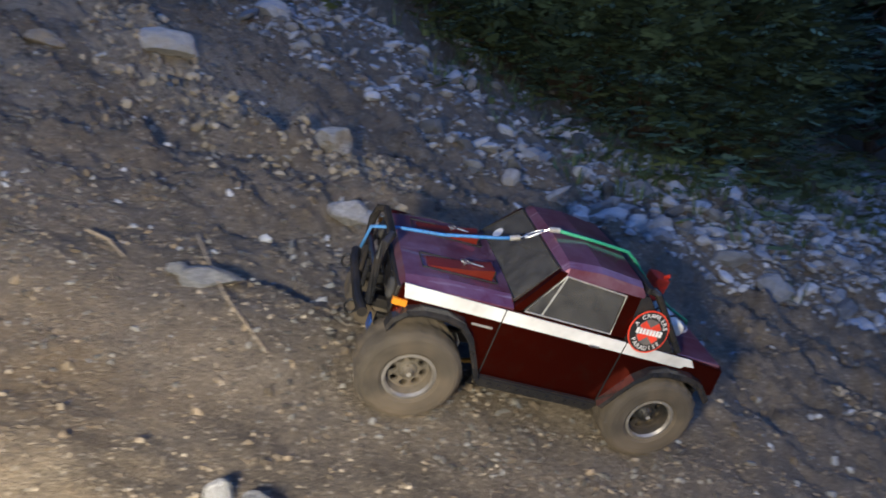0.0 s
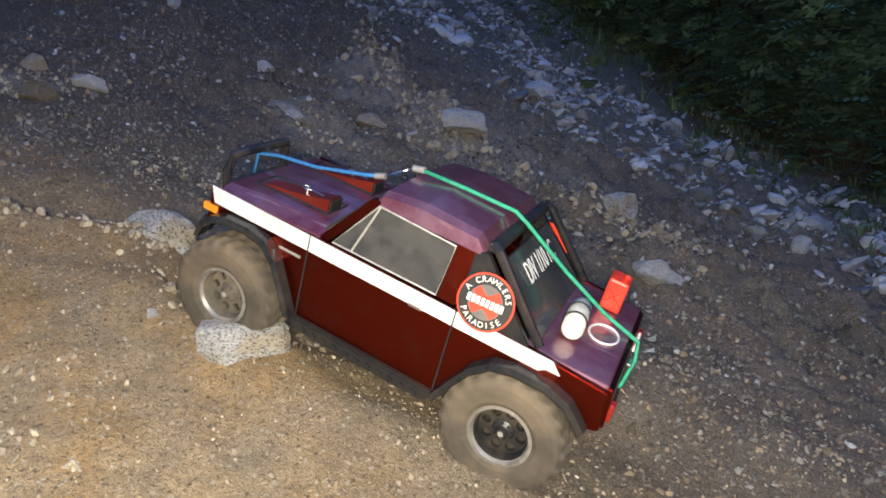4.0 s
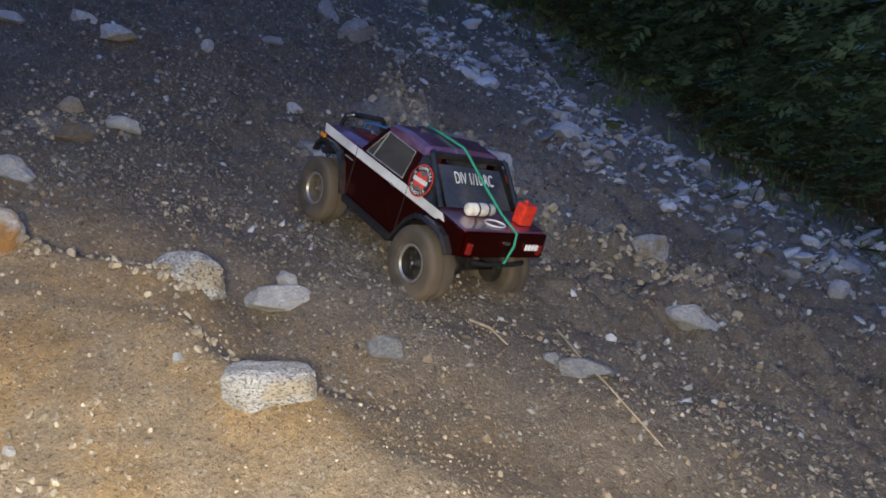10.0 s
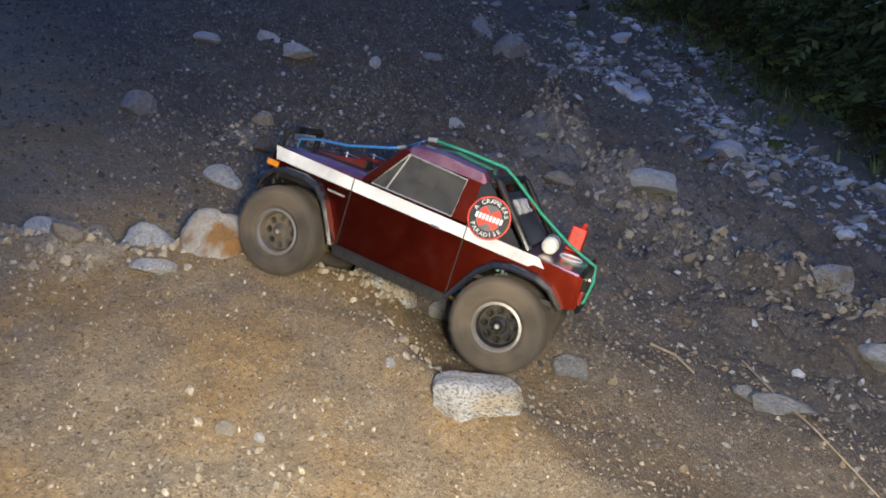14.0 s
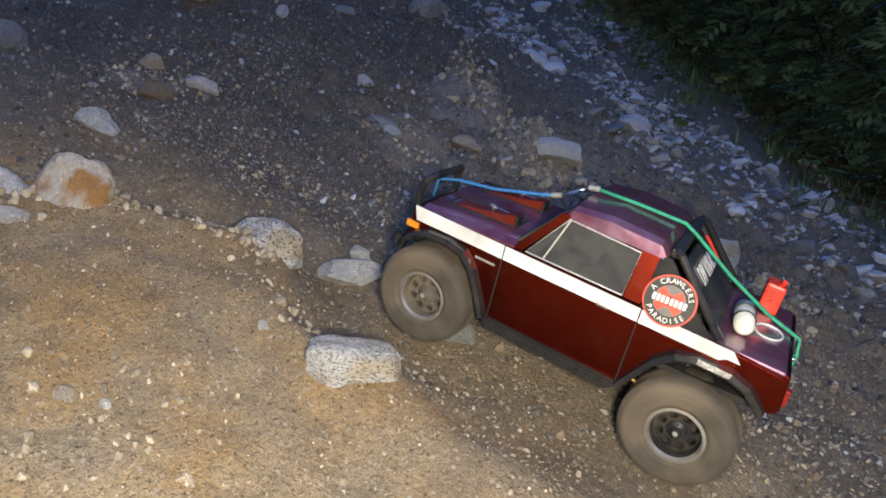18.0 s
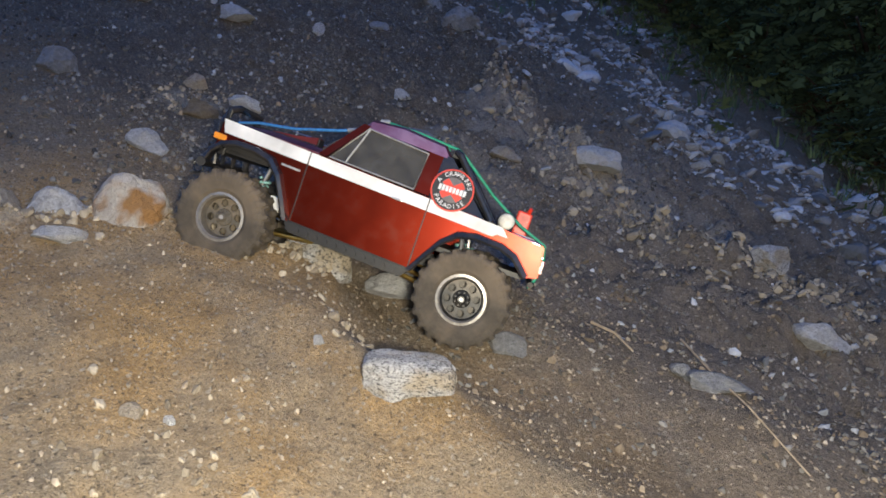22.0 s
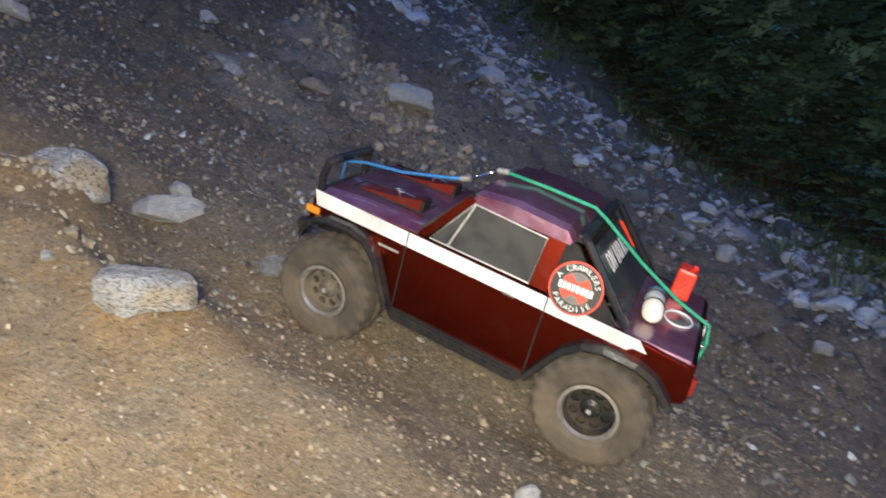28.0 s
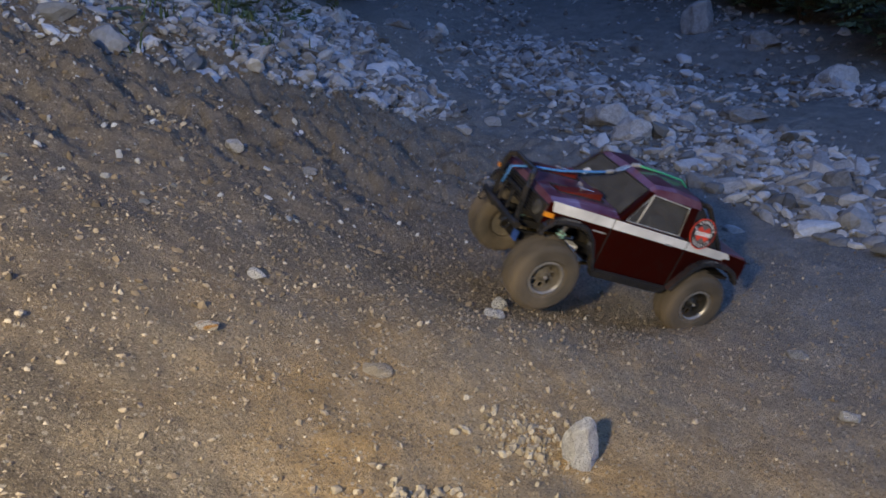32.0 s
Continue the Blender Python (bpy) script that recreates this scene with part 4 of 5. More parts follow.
    part("green_cord", tube(rk([(0.022, 0.014, 0.270), (-0.03, 0.014, 0.2715), (-0.086, 0.010, 0.270), (-0.101, 0.008, 0.262), (-0.15, -0.004, 0.229), (-0.20, -0.010, 0.203), (-0.241, -0.013, 0.189), (-0.2455, -0.012, 0.170), (-0.243, -0.008, 0.140), (-0.236, -0.005, 0.126)]), 0.0022, 10), GREENSTRAP, truck, "green bungee cord over roof and tail", True)
    # wheels
    tyre_me = mesh_of(tyre_bm(), "tyre", RUBBER)
    rim_me = mesh_of(rim_bm(), "rim", RIMBLACK)
    rim_front = mesh_of(rim_bm(), "rim", RIMDUST)
    ring_me = mesh_of(ring_bm(), "bead_ring", RIMSTEEL)
    hub_me = mesh_of(tube([(0, -0.0185, 0), (0, 0.0185, 0)], 0.0030, 6), "wheel", TRIM)
    wheels = []
    for cx in (FRONT_X, REAR_X):
        for sgn in (1, -1):
            w = tagged(new("wheel", hub_me), "wheel with muddy knobbly tyre and dust-caked rim" if cx > 0 else "wheel with muddy knobbly tyre and black rim")
            w.parent = truck
            for nm, me in (("tyre", tyre_me), ("rim", rim_front if cx > 0 else rim_me), ("bead_ring", ring_me)):
                ob = new(nm, me)
                ob.parent = w
                if sgn < 0:
                    ob.matrix_basis = Matrix.Rotation(math.pi, 4, "Z")
            w.matrix_basis = pose(cx, sgn * HUB_Y, AXLE_Z)
            wheels.append((w, cx, sgn * HUB_Y))
    return truck, wheels


truck, wheels = build_truck()

# ---- trees and undergrowth ----
def leaf_cloud(verts, faces, centre, radius, count, size, rng, droop=0.3):
    """Leafy sprays round a twig end: leaflets in pairs along a drooping stalk, and one at its tip."""
    for _ in range(max(1, count // 10)):
        d = Vector((rng.gauss(0, 1), rng.gauss(0, 1), rng.gauss(0, 0.7)))
        d = d.normalized() * radius * rng.random() ** 0.45
        p = centre + d
        a, t = math.atan2(d.y, d.x) + rng.gauss(0, 0.6), rng.uniform(-0.25, 0.55)
        ax = Vector((math.cos(a) * math.cos(t), math.sin(a) * math.cos(t), math.sin(t)))
        side = Vector((-math.sin(a), math.cos(a), rng.gauss(0, 0.25)))
        reach = size * rng.uniform(1.6, 2.9)
        root = None
        for k in range(5):
            f = (k + 1) / 5
            q = p + ax * reach * f - Vector((0, 0, droop * reach * f * f))
            j = len(verts)
            verts += [q, q + side * size * 0.04]
            if root is not None:
                faces += [(root, root + 1, j)]
            root = j
            for sg in ((1, -1) if k < 4 else (0,)):
                l = size * (1.15 - 0.55 * f) * rng.uniform(0.75, 1.2)
                u = (side * sg * 0.9 + ax * (0.45 if sg else 1.0) - Vector((0, 0, rng.uniform(0.0, 0.45)))).normalized() * l
                v = (ax if sg else side) * l * 0.24
                i = len(verts)
                verts += [q + u * 0.45 + v, q + u, q + u * 0.45 - v]
                faces += [(j, i, i + 1), (j, i + 1, i + 2)]


def make_tree(seed, height, leaves, size):
    """A young broadleaf tree: tapered trunk and limbs, crown of clumped leaves."""
    rng = random.Random(seed)
    tree = new("tree")
    bm = bmesh.new()
    pts = [Vector((0, 0, -0.15))]
    for k in range(1, 7):
        pts.append(Vector((rng.gauss(0, 0.03) * k, rng.gauss(0, 0.03) * k, height * k / 6 * 0.93)))
    add_tube(bm, pts, 0.02 * height, 8, False, 0.004 * height)
    verts, faces = [], []
    clumps = 46
    for k in range(clumps):
        h = rng.uniform(0.05, 1.0)
        base = pts[0].lerp(pts[-1], h)
        a = rng.uniform(0, math.tau)
        reach = height * 0.33 * (1.15 - 0.75 * h) * rng.uniform(0.5, 1.15)
        tip = base + Vector((math.cos(a) * reach, math.sin(a) * reach, reach * rng.uniform(-0.1, 0.5)))
        add_tube(bm, [base, base.lerp(tip, 0.5) + Vector((0, 0, 0.04)), tip], 0.006 * height, 5, False, 0.0015 * height)
        leaf_cloud(verts, faces, tip, height * rng.uniform(0.09, 0.155), leaves // clumps, size, rng)
    part("trunk", bm, BARK, tree, "dark slender trunk with limbs")
    me = bpy.data.meshes.new("crown")
    me.from_pydata([tuple(v) for v in verts], [], faces)
    me.materials.append(LEAF[seed % 2])
    ob = new("crown", me)
    ob.parent = tree
    return tagged(tree, "dark green young broadleaf tree at the edge of the scree", "tree", "trees behind the scree")


def make_shrub(seed, height, leaves, size):
    """A dense low bush: thin stems from one root under a mound of leaves."""
    rng = random.Random(seed)
    shrub = new("bush")
    bm = bmesh.new()
    verts, faces = [], []
    for k in range(26):
        a, reach = rng.uniform(0, math.tau), height * rng.uniform(0.1, 0.6)
        tip = Vector((math.cos(a) * reach, math.sin(a) * reach, height * rng.uniform(0.25, 1.0) * (1.1 - 0.6 * reach / height)))
        add_tube(bm, [Vector((0, 0, -0.05)), tip * 0.55 + Vector((0, 0, 0.06)), tip], 0.008, 5, False, 0.002)
        leaf_cloud(verts, faces, tip, height * rng.uniform(0.16, 0.26), leaves // 26, size, rng)
    part("stem", bm, BARK, shrub, "thin dark stems")
    me = bpy.data.meshes.new("foliage")
    me.from_pydata([tuple(v) for v in verts], [], faces)
    me.materials.append(LEAF[seed % 2])
    ob = new("foliage", me)
    ob.parent = shrub
    return tagged(shrub, "dense dark green leafy bush beside the scree", "bush", "bushes behind the scree")


def far_forest():
    """Distant woods: a low wall of leafy mounds round the place."""
    rng = random.Random(77)
    verts, faces = [], []
    for k in range(370):
        a = rng.uniform(-1.9, 1.75)
        r = rng.uniform(17, 34) if k < 200 else rng.uniform(14.5, 18)
        if k >= 200:
            a = rng.uniform(0.3, 1.5)
        x, y = r * math.sin(a), r * math.cos(a)
        z = float(ground_height(x, y))
        h = rng.uniform(4, 9)
        for q in range(5):
            c = Vector((x + rng.gauss(0, 1.2), y + rng.gauss(0, 1.2), z + h * (0.12 + 0.2 * q)))
            leaf_cloud(verts, faces, c, 2.0 * (1.2 - 0.14 * q), 110, 0.62, rng)
    me = bpy.data.meshes.new("far_woods")
    me.from_pydata([tuple(v) for v in verts], [], faces)
    me.materials.append(LEAF[1])
    return tagged(new("far_woods", me), "dark distant woods", "woods", kind="stuff")


def soil_slope(x, y, d=0.03):
    """Tilt of the bank about x and y, in degrees."""
    gx = (float(ground_height(x + d, y)) - float(ground_height(x - d, y))) / (2 * d)
    gy = (float(ground_height(x, y + d)) - float(ground_height(x, y - d))) / (2 * d)
    return math.degrees(math.atan(gy)), -math.degrees(math.atan(gx))


# ---- stones one by one ----
rock(-1.062, 0.552, (0.094, 0.070, 0.092), "white", "pale rounded granite stone on the edge of the sand shelf", 9, 30, 0.38)
rock(-0.990, 0.596, (0.090, 0.066, 0.108), "rust", "rust-stained leaning stone on the edge of the sand shelf", 7, 30, 0.52, (0, 24))
rock(-0.990, 0.508, (0.070, 0.050, 0.022), "white", "flat pale stone under larger stones", 2, 30, 0.36)
rock(-1.150, 0.530, (0.050, 0.036, 0.058), "tan", "small tan stone beside larger stones", 3, 30, 0.36)
rock(-1.135, 0.440, (0.060, 0.045, 0.045), "white", "pale stone on the edge of the sand shelf", 4, 30, 0.36)
rock(-1.080, 0.440, (0.050, 0.040, 0.035), "tan", "crumbly tan stone on the sand shelf edge", 5, 30, 0.36)
rock(-1.228, 0.790, (0.074, 0.050, 0.056), "white", "pale blocky stone on dark gravel", 6, 30, 0.36)
rock(-1.440, 1.048, (0.060, 0.045, 0.046), "tan", "tan stone on the gravel bank", 0, 30, 0.36)
rock(-1.298, 1.070, (0.074, 0.050, 0.046), "white", "pale bluish stone on the gravel bank", 1, 30, 0.36)
rock(-1.570, 0.808, (0.084, 0.062, 0.066), "grey", "half-buried grey stone in dark gravel", 2, 30, 0.36)
rock(-1.698, 1.383, (0.104, 0.070, 0.056), "white", "pale stone lying high on the bank", 3, 30, 0.36)
rock(-1.855, 1.161, (0.084, 0.060, 0.045), "white", "pale stone lying high on the bank", 4, 30, 0.36)
rock(-1.831, 1.368, (0.081, 0.062, 0.069), "white", "pale stone lying high on the bank", 5, 30, 0.36)
rock(-1.648, 2.367, (0.092, 0.070, 0.125), "grey", "grey upright stone up the bank", 6, 30, 0.36)
rock(-1.412, 2.185, (0.140, 0.100, 0.110), "grey", "grey slab up the bank", 0, 30, 0.36)
rock(-1.274, 2.927, (0.060, 0.046, 0.044), "white", "small pale stone on the bank", 1, 30, 0.36)
rock(-1.072, 2.760, (0.096, 0.074, 0.070), "white", "pale stone on the bank", 2, 30, 0.36)
rock(-1.222, 1.570, (0.050, 0.036, 0.044), "white", "small pale stone on the bank", 3, 30, 0.36)
rock(-0.712, 1.742, (0.165, 0.110, 0.085), "slab", "pale flat slab leaning on the bank", 4, 30, 0.36)
rock(-0.275, 1.630, (0.084, 0.060, 0.066), "speck", "speckled grey stone on the soil", 5, 30, 0.36)
rock(-0.172, 1.352, (0.098, 0.055, 0.058), "white", "pale angular stone on the soil", 6, 30, 0.36)
rock(-0.800, 0.762, (0.110, 0.075, 0.080), "speck", "speckled granite stone in the rut edge", 0, 30, 0.58, (0, 12))
rock(-0.868, 0.735, (0.058, 0.045, 0.050), "tan", "tan clod on the sand shelf edge", 1, 30, 0.36)
rock(-0.738, 0.885, (0.118, 0.060, 0.046), "white", "broken white stone in the rut", 2, 20, 0.36)
rock(-0.297, 0.994, (0.085, 0.055, 0.034), "grey", "dusty grey stone half sunk in the soil", 3, 20, 0.36)
rock(-0.551, 0.872, (0.056, 0.042, 0.044), "grey", "dark grey stone in the wheel rut", 4, 26, 0.36)
rock(-1.048, 1.404, (0.085, 0.065, 0.066), "grey", "flat grey stone on the bank", 5, 23, 0.36)
rock(-0.877, 1.547, (0.083, 0.064, 0.048), "tan", "tan stone on the bank", 6, 15, 0.36)
rock(0.134, 1.893, (0.058, 0.044, 0.050), "white", "pale stone at the foot of the scree", 0, 15, 0.36)
rock(0.272, 1.479, (0.039, 0.030, 0.037), "white", "pale stone on the bank", 1, 15, 0.36)
rock(-0.166, 0.679, (0.028, 0.022, 0.034), "white", "pale rounded stone beside the rut", 2, 4, 0.46)
rock(-0.127, 0.681, (0.040, 0.030, 0.038), "speck", "pale stone on the sand", 3, 4, 0.46)
rock(-0.110, 0.647, (0.034, 0.026, 0.032), "white", "pale crumbly stone on the sand", 4, 4, 0.46)
rock(0.290, 0.905, (0.040, 0.030, 0.038), "tan", "tan stone lying on the soil", 5, 4, 0.36)
rock(0.589, 2.440, (0.200, 0.140, 0.130), "grey", "pale grey slab at the foot of the trees", 6, 4, 0.36)
rock(0.980, 2.720, (0.150, 0.120, 0.190), "grey", "grey block at the foot of the trees", 0, 4, 0.36)
rock(2.560, 3.860, (0.192, 0.147, 0.199), "white", "pale boulder at the end of the trees", 1, -17, 0.36)
rock(0.892, 0.414, (0.051, 0.039, 0.080), "white", "upright white stone in the soil", 2, -36, 0.36)
rock(0.697, 0.842, (0.026, 0.020, 0.020), "white", "small white stone on the gravel", 3, -36, 0.36)
rock(1.013, 1.295, (0.042, 0.032, 0.023), "grey", "flat grey stone on the gravel", 4, -36, 0.36)
rock(0.870, 1.322, (0.040, 0.031, 0.033), "white", "small white stone on the bank", 5, -36, 0.36)
rock(0.753, 0.629, (0.039, 0.030, 0.020), "tan", "flat tan stone on the gravel", 6, -36, 0.36)
rock(1.088, 0.773, (0.035, 0.027, 0.029), "white", "small white stone on the gravel", 0, -36, 0.36)
rock(1.040, 0.728, (0.037, 0.028, 0.023), "white", "small white stone on the gravel", 1, -36, 0.36)
rock(1.932, 0.946, (0.092, 0.071, 0.038), "white", "flat pale stone by the track", 2, -36, 0.36)
rock(1.978, 0.840, (0.049, 0.038, 0.027), "white", "flat pale stone by the track", 3, -36, 0.36)
rock(2.453, 2.301, (0.089, 0.068, 0.060), "white", "pale stone on the track edge", 4, -36, 0.36)
rock(2.019, 1.990, (0.074, 0.057, 0.046), "white", "pale stone on the track edge", 5, -36, 0.36)
rock(2.890, 1.932, (0.204, 0.156, 0.147), "white", "large pale stone in the stone row", 6, -36, 0.36)
rock(2.628, 1.660, (0.191, 0.146, 0.130), "white", "large pale stone in the stone row", 0, -36, 0.36)
rock(2.834, 2.005, (0.129, 0.099, 0.125), "grey", "grey stone in the stone row", 1, -36, 0.36)
rock(3.037, 1.672, (0.123, 0.094, 0.085), "white", "pale stone in the stone row", 2, -36, 0.36)
rock(3.341, 1.563, (0.201, 0.154, 0.081), "grey", "flat grey slab in the stone row", 3, -36, 0.36)
rock(2.661, 1.273, (0.094, 0.072, 0.080), "white", "pale stone in the stone row", 4, -36, 0.36)
rock(2.457, 0.849, (0.117, 0.089, 0.089), "white", "large pale stone in the stone row", 5, -36, 0.36)
rock(2.550, 0.816, (0.102, 0.078, 0.117), "grey", "large grey stone in the stone row", 6, -36, 0.36)
rock(3.322, 3.904, (0.218, 0.166, 0.110), "grey", "grey stone on the track", 0, -36, 0.36)
rock(3.250, 4.170, (0.204, 0.156, 0.103), "grey", "grey stone on the track", 1, -36, 0.36)
rock(5.180, 2.978, (0.295, 0.225, 0.340), "grey", "tall grey boulder before the dark woods", 2, -36, 0.36)
rock(5.109, 2.436, (0.232, 0.177, 0.152), "grey", "grey boulder before the dark woods", 3, -36, 0.36)
rock(4.514, 1.659, (0.218, 0.167, 0.180), "white", "pale boulder before the dark woods", 4, -36, 0.36)
rock(0.577, 0.704, (0.030, 0.023, 0.009), "rust", "flat brown chip on the gravel", 5, -36, 0.36)
rock(1.417, 0.409, (0.036, 0.028, 0.021), "grey", "small grey stone on the track", 6, -36, 0.36)
rock(1.520, 1.205, (0.124, 0.080, 0.085), "white", "white stone on the flat ground", 0, -38, 0.36)
rock(1.271, 0.269, (0.029, 0.022, 0.019), "white", "small pale stone on the track", 1, -38, 0.36)
rock(-0.562, 0.632, (0.098, 0.060, 0.052), "block", "large white speckled granite stone set in the sand", 3, 30, 0.48, (14, 0))
rock(-1.311, 0.962, (0.085, 0.060, 0.040), "clod", "crumbly tan clod on the gravel bank", 2, 30, 0.40)
rock(-1.345, 0.990, (0.050, 0.040, 0.036), "clod", "small crumbly tan clod on the gravel bank", 5, 60, 0.40)
rock(-1.000, 1.386, (0.052, 0.040, 0.040), "white", "small pale stone beside a flat grey stone", 3, 30, 0.36)
rock(-0.748, 0.915, (0.036, 0.030, 0.036), "white", "small white stone lodged on a broken stone", 1, 10, 0.20)
rock(-0.343, 1.000, (0.036, 0.028, 0.026), "grey", "small grey stone half sunk in the soil", 6, 20, 0.36)
rock(-1.572, 1.591, (0.048, 0.036, 0.050), "white", "small pale stone high on the bank", 2, 30, 0.36)
rock(-1.545, 1.871, (0.080, 0.060, 0.048), "grey", "grey stone half buried high on the bank", 4, 30, 0.40)
rock(-0.659, 0.602, (0.013, 0.011, 0.014), "white", "tiny pale stone on the sand", 3, 0, 0.30)
rock(-0.714, 0.422, (0.022, 0.016, 0.018), "tan", "small tan stone on the sand", 4, 20, 0.36)
rock(-0.689, 0.443, (0.011, 0.009, 0.011), "white", "tiny pale stone on the sand", 5, 40, 0.30)
# the large pale rock close by the way
rock(0.070, 0.560, (0.235, 0.17, 0.15), "white", "large pale rock standing in the sand", 0, -15, 0.60)


def twig(points, r, label):
    bm = tube([rest(x, y, 0.006 + lift) for x, y, lift in points], r, 6, False, r * 0.5)
    thing("stick", bm, WOOD, label, "stick")


twig([(-0.366, 1.110, 0.004), (-0.310, 1.020, 0.004), (-0.257, 0.938, 0.004), (-0.188, 0.887, 0.004)], 0.0019, "long thin dry stick lying on the soil")
twig([(-0.480, 1.012, 0.006), (-0.440, 0.995, 0.006), (-0.408, 0.976, 0.002)], 0.0026, "short pale dry stick lying on the soil")

# ---- scree: loose stones in a strip beside the trees and in rows along the track ----
SCREE_X = (-3.2, -1.90, -1.30, -0.87, -0.50, -0.20, 0.04, 0.37, 0.65, 1.10, 1.70, 2.30, 2.6, 3.0)
SCREE_Y = (3.2, 2.45, 2.25, 2.12, 2.15, 2.10, 1.90, 1.84, 1.74, 1.88, 2.22, 2.32, 3.2, 4.5)
TREE_X = (-3.5, -1.6, -0.9, -0.45, -0.14, 0.12, 0.4, 0.6, 0.9, 1.3, 1.95, 2.3, 3.2)
TREE_Y = (7.8, 4.25, 4.0, 3.75, 3.55, 3.25, 2.95, 2.72, 2.85, 3.12, 3.75, 4.4, 5.9)


def scree_chance(x, y):
    lo, hi = np.interp(x, SCREE_X, SCREE_Y), np.interp(x, TREE_X, TREE_Y)
    if x > 3.0:
        lo = 99
    if lo < y < hi + 0.1:
        k = (y - lo) / max(0.3, hi - lo)
        u, v = x * 0.76 - y * 0.65, x * 0.65 + y * 0.76
        patchy = 0.06 + 1.25 * smooth_step((float(vnoise(u * 2.2, v * 4.6, 91)) + 0.6 * float(vnoise(u * 6.0, v * 9.0, 37)) + 0.12) / 0.42)
        if x > 0.35:
            patchy = 0.70 + 0.30 * patchy
        return min(1, patchy) * (0.95 if x > 0.35 else 0.20 + 0.62 * math.exp(-((k - 0.30) / 0.26) ** 2))
    # a broad row of stones along the track, a second before the woods
    lo1, hi1 = np.interp(y, ROW_Y, ROW_LO), np.interp(y, ROW_Y, ROW_HI)
    if lo1 < x < hi1 and y > 0.2:
        k = (x - lo1) / (hi1 - lo1)
        return (0.40 + 0.6 * smooth_step(float(vnoise(x * 2.4, y * 2.4, 17)) + 0.6)) * math.sin(math.pi * min(1, k + 0.05)) ** 0.7
    d2 = (x - 4.45) * 0.80 - (y - 1.1) * 0.60
    if -0.55 < d2 < 0.12 and x > 3.4:
        return 0.5
    if x - 0.42 * y > 1.6 and y > 1.5:
        return 0.10
    return 0.006 if y > 1.0 else 0.0


ROW_Y = (0.2, 0.8, 1.1, 1.8, 3.2, 5.3, 9.0)
ROW_LO = (1.95, 2.10, 2.26, 2.60, 3.40, 4.30, 5.5)
ROW_HI = (2.75, 2.95, 3.15, 3.42, 4.20, 5.80, 8.6)


def lay_scree():
    rng = random.Random(5)
    near = 0
    verts, faces = [], []
    proto = []
    for k in range(12):
        bm = rock_bm(k * 5 + 3, 1 if k < 6 else 2, 0.6)
        bm.verts.ensure_lookup_table()
        proto.append(([v.co.copy() for v in bm.verts], [[v.index for v in fc.verts] for fc in bm.faces]))
        bm.free()
    kinds = ("white", "grey", "white", "tan")
    spots = []
    tries = 0
    while len(spots) < 36000 and tries < 190000:
        tries += 1
        where = rng.random()
        if where < 0.34:
            x, y = rng.uniform(-2.6, 9), rng.uniform(-0.5, 9)
        elif where < 0.72:
            x, y = rng.uniform(-1.6, 2.6), rng.uniform(1.4, 4.0)
        else:
            x, y = rng.uniform(1.9, 4.6), rng.uniform(0.2, 4.2)
        chance = scree_chance(x, y)
        if rng.random() < chance:
            spots.append((x, y, chance < 0.01))
    heights = ground_height([p[0] for p in spots], [p[1] for p in spots])
    for placed, ((x, y, loose), pz) in enumerate(zip(spots, heights)):
        size = min(0.10, 0.0105 * math.exp(rng.gauss(0.25, 0.68)) * (1.45 if x > 1.7 else 1.0))
        size = min(size, 0.022) if loose else size
        turn = pose(x, y, float(pz) + size * 0.10, rng.uniform(-40, 40), rng.uniform(-40, 40), rng.uniform(0, 360))
        dims = (size * rng.uniform(0.9, 1.8), size * rng.uniform(0.65, 1.1), size * rng.uniform(0.35, 0.75))
        if size > 0.036 and near < 295 and y < 4.2 and x < 3.8:
            near += 1
            ob = new("scree_stone", rock_mesh(kinds[near % 4], near % 7, 2))
            ob.matrix_basis = turn @ Matrix.Diagonal((*dims, 1))
            tagged(ob, "angular pale scree stone among rubble", "stone", "scree stones")
            continue
        vs, fs = proto[placed % 6 + (6 if size > 0.026 else 0)]
        i = len(verts)
        m = turn @ Matrix.Diagonal((*dims, 1))
        verts += [tuple(m @ v) for v in vs]
        faces += [[i + q for q in fc] for fc in fs]
    me = bpy.data.meshes.new("rubble")
    me.from_pydata(verts, [], faces)
    me.materials.append(RUBBLE)
    tagged(new("rubble", me), "pale blue-grey broken rubble beside the trees and along the track", "rubble", kind="stuff")


def scatter(name, label, mat, spots, seed, cuts=1):
    """Many small stones joined into one mesh; spots gives (x, y, size)."""
    rng = random.Random(seed)
    proto = []
    for k in range(6):
        bm = rock_bm(k * 3 + 1, cuts, 0.9, 3)
        bm.verts.ensure_lookup_table()
        proto.append((np.array([v.co for v in bm.verts]), [[v.index for v in fc.verts] for fc in bm.faces]))
        bm.free()
    spots = np.array(spots)
    zs = ground_height(spots[:, 0], spots[:, 1])
    verts, faces = [], []
    for k, ((x, y, size), z) in enumerate(zip(spots, zs)):
        vs, fs = proto[k % 6]
        m = np.array(Euler((rng.uniform(0, 6), rng.uniform(0, 6), 0)).to_matrix())
        i = len(vs) * k
        verts.append((vs * (size * 1.4, size * 1.1, size * 0.8)) @ m.T + (x, y, z + size * 0.08))
        faces += [[i + q for q in fc] for fc in fs]
    me = bpy.data.meshes.new(name)
    me.from_pydata(np.concatenate(verts).tolist(), [], faces)
    me.materials.append(mat)
    return tagged(new(name, me), label, name.replace("_", " "), kind="stuff")


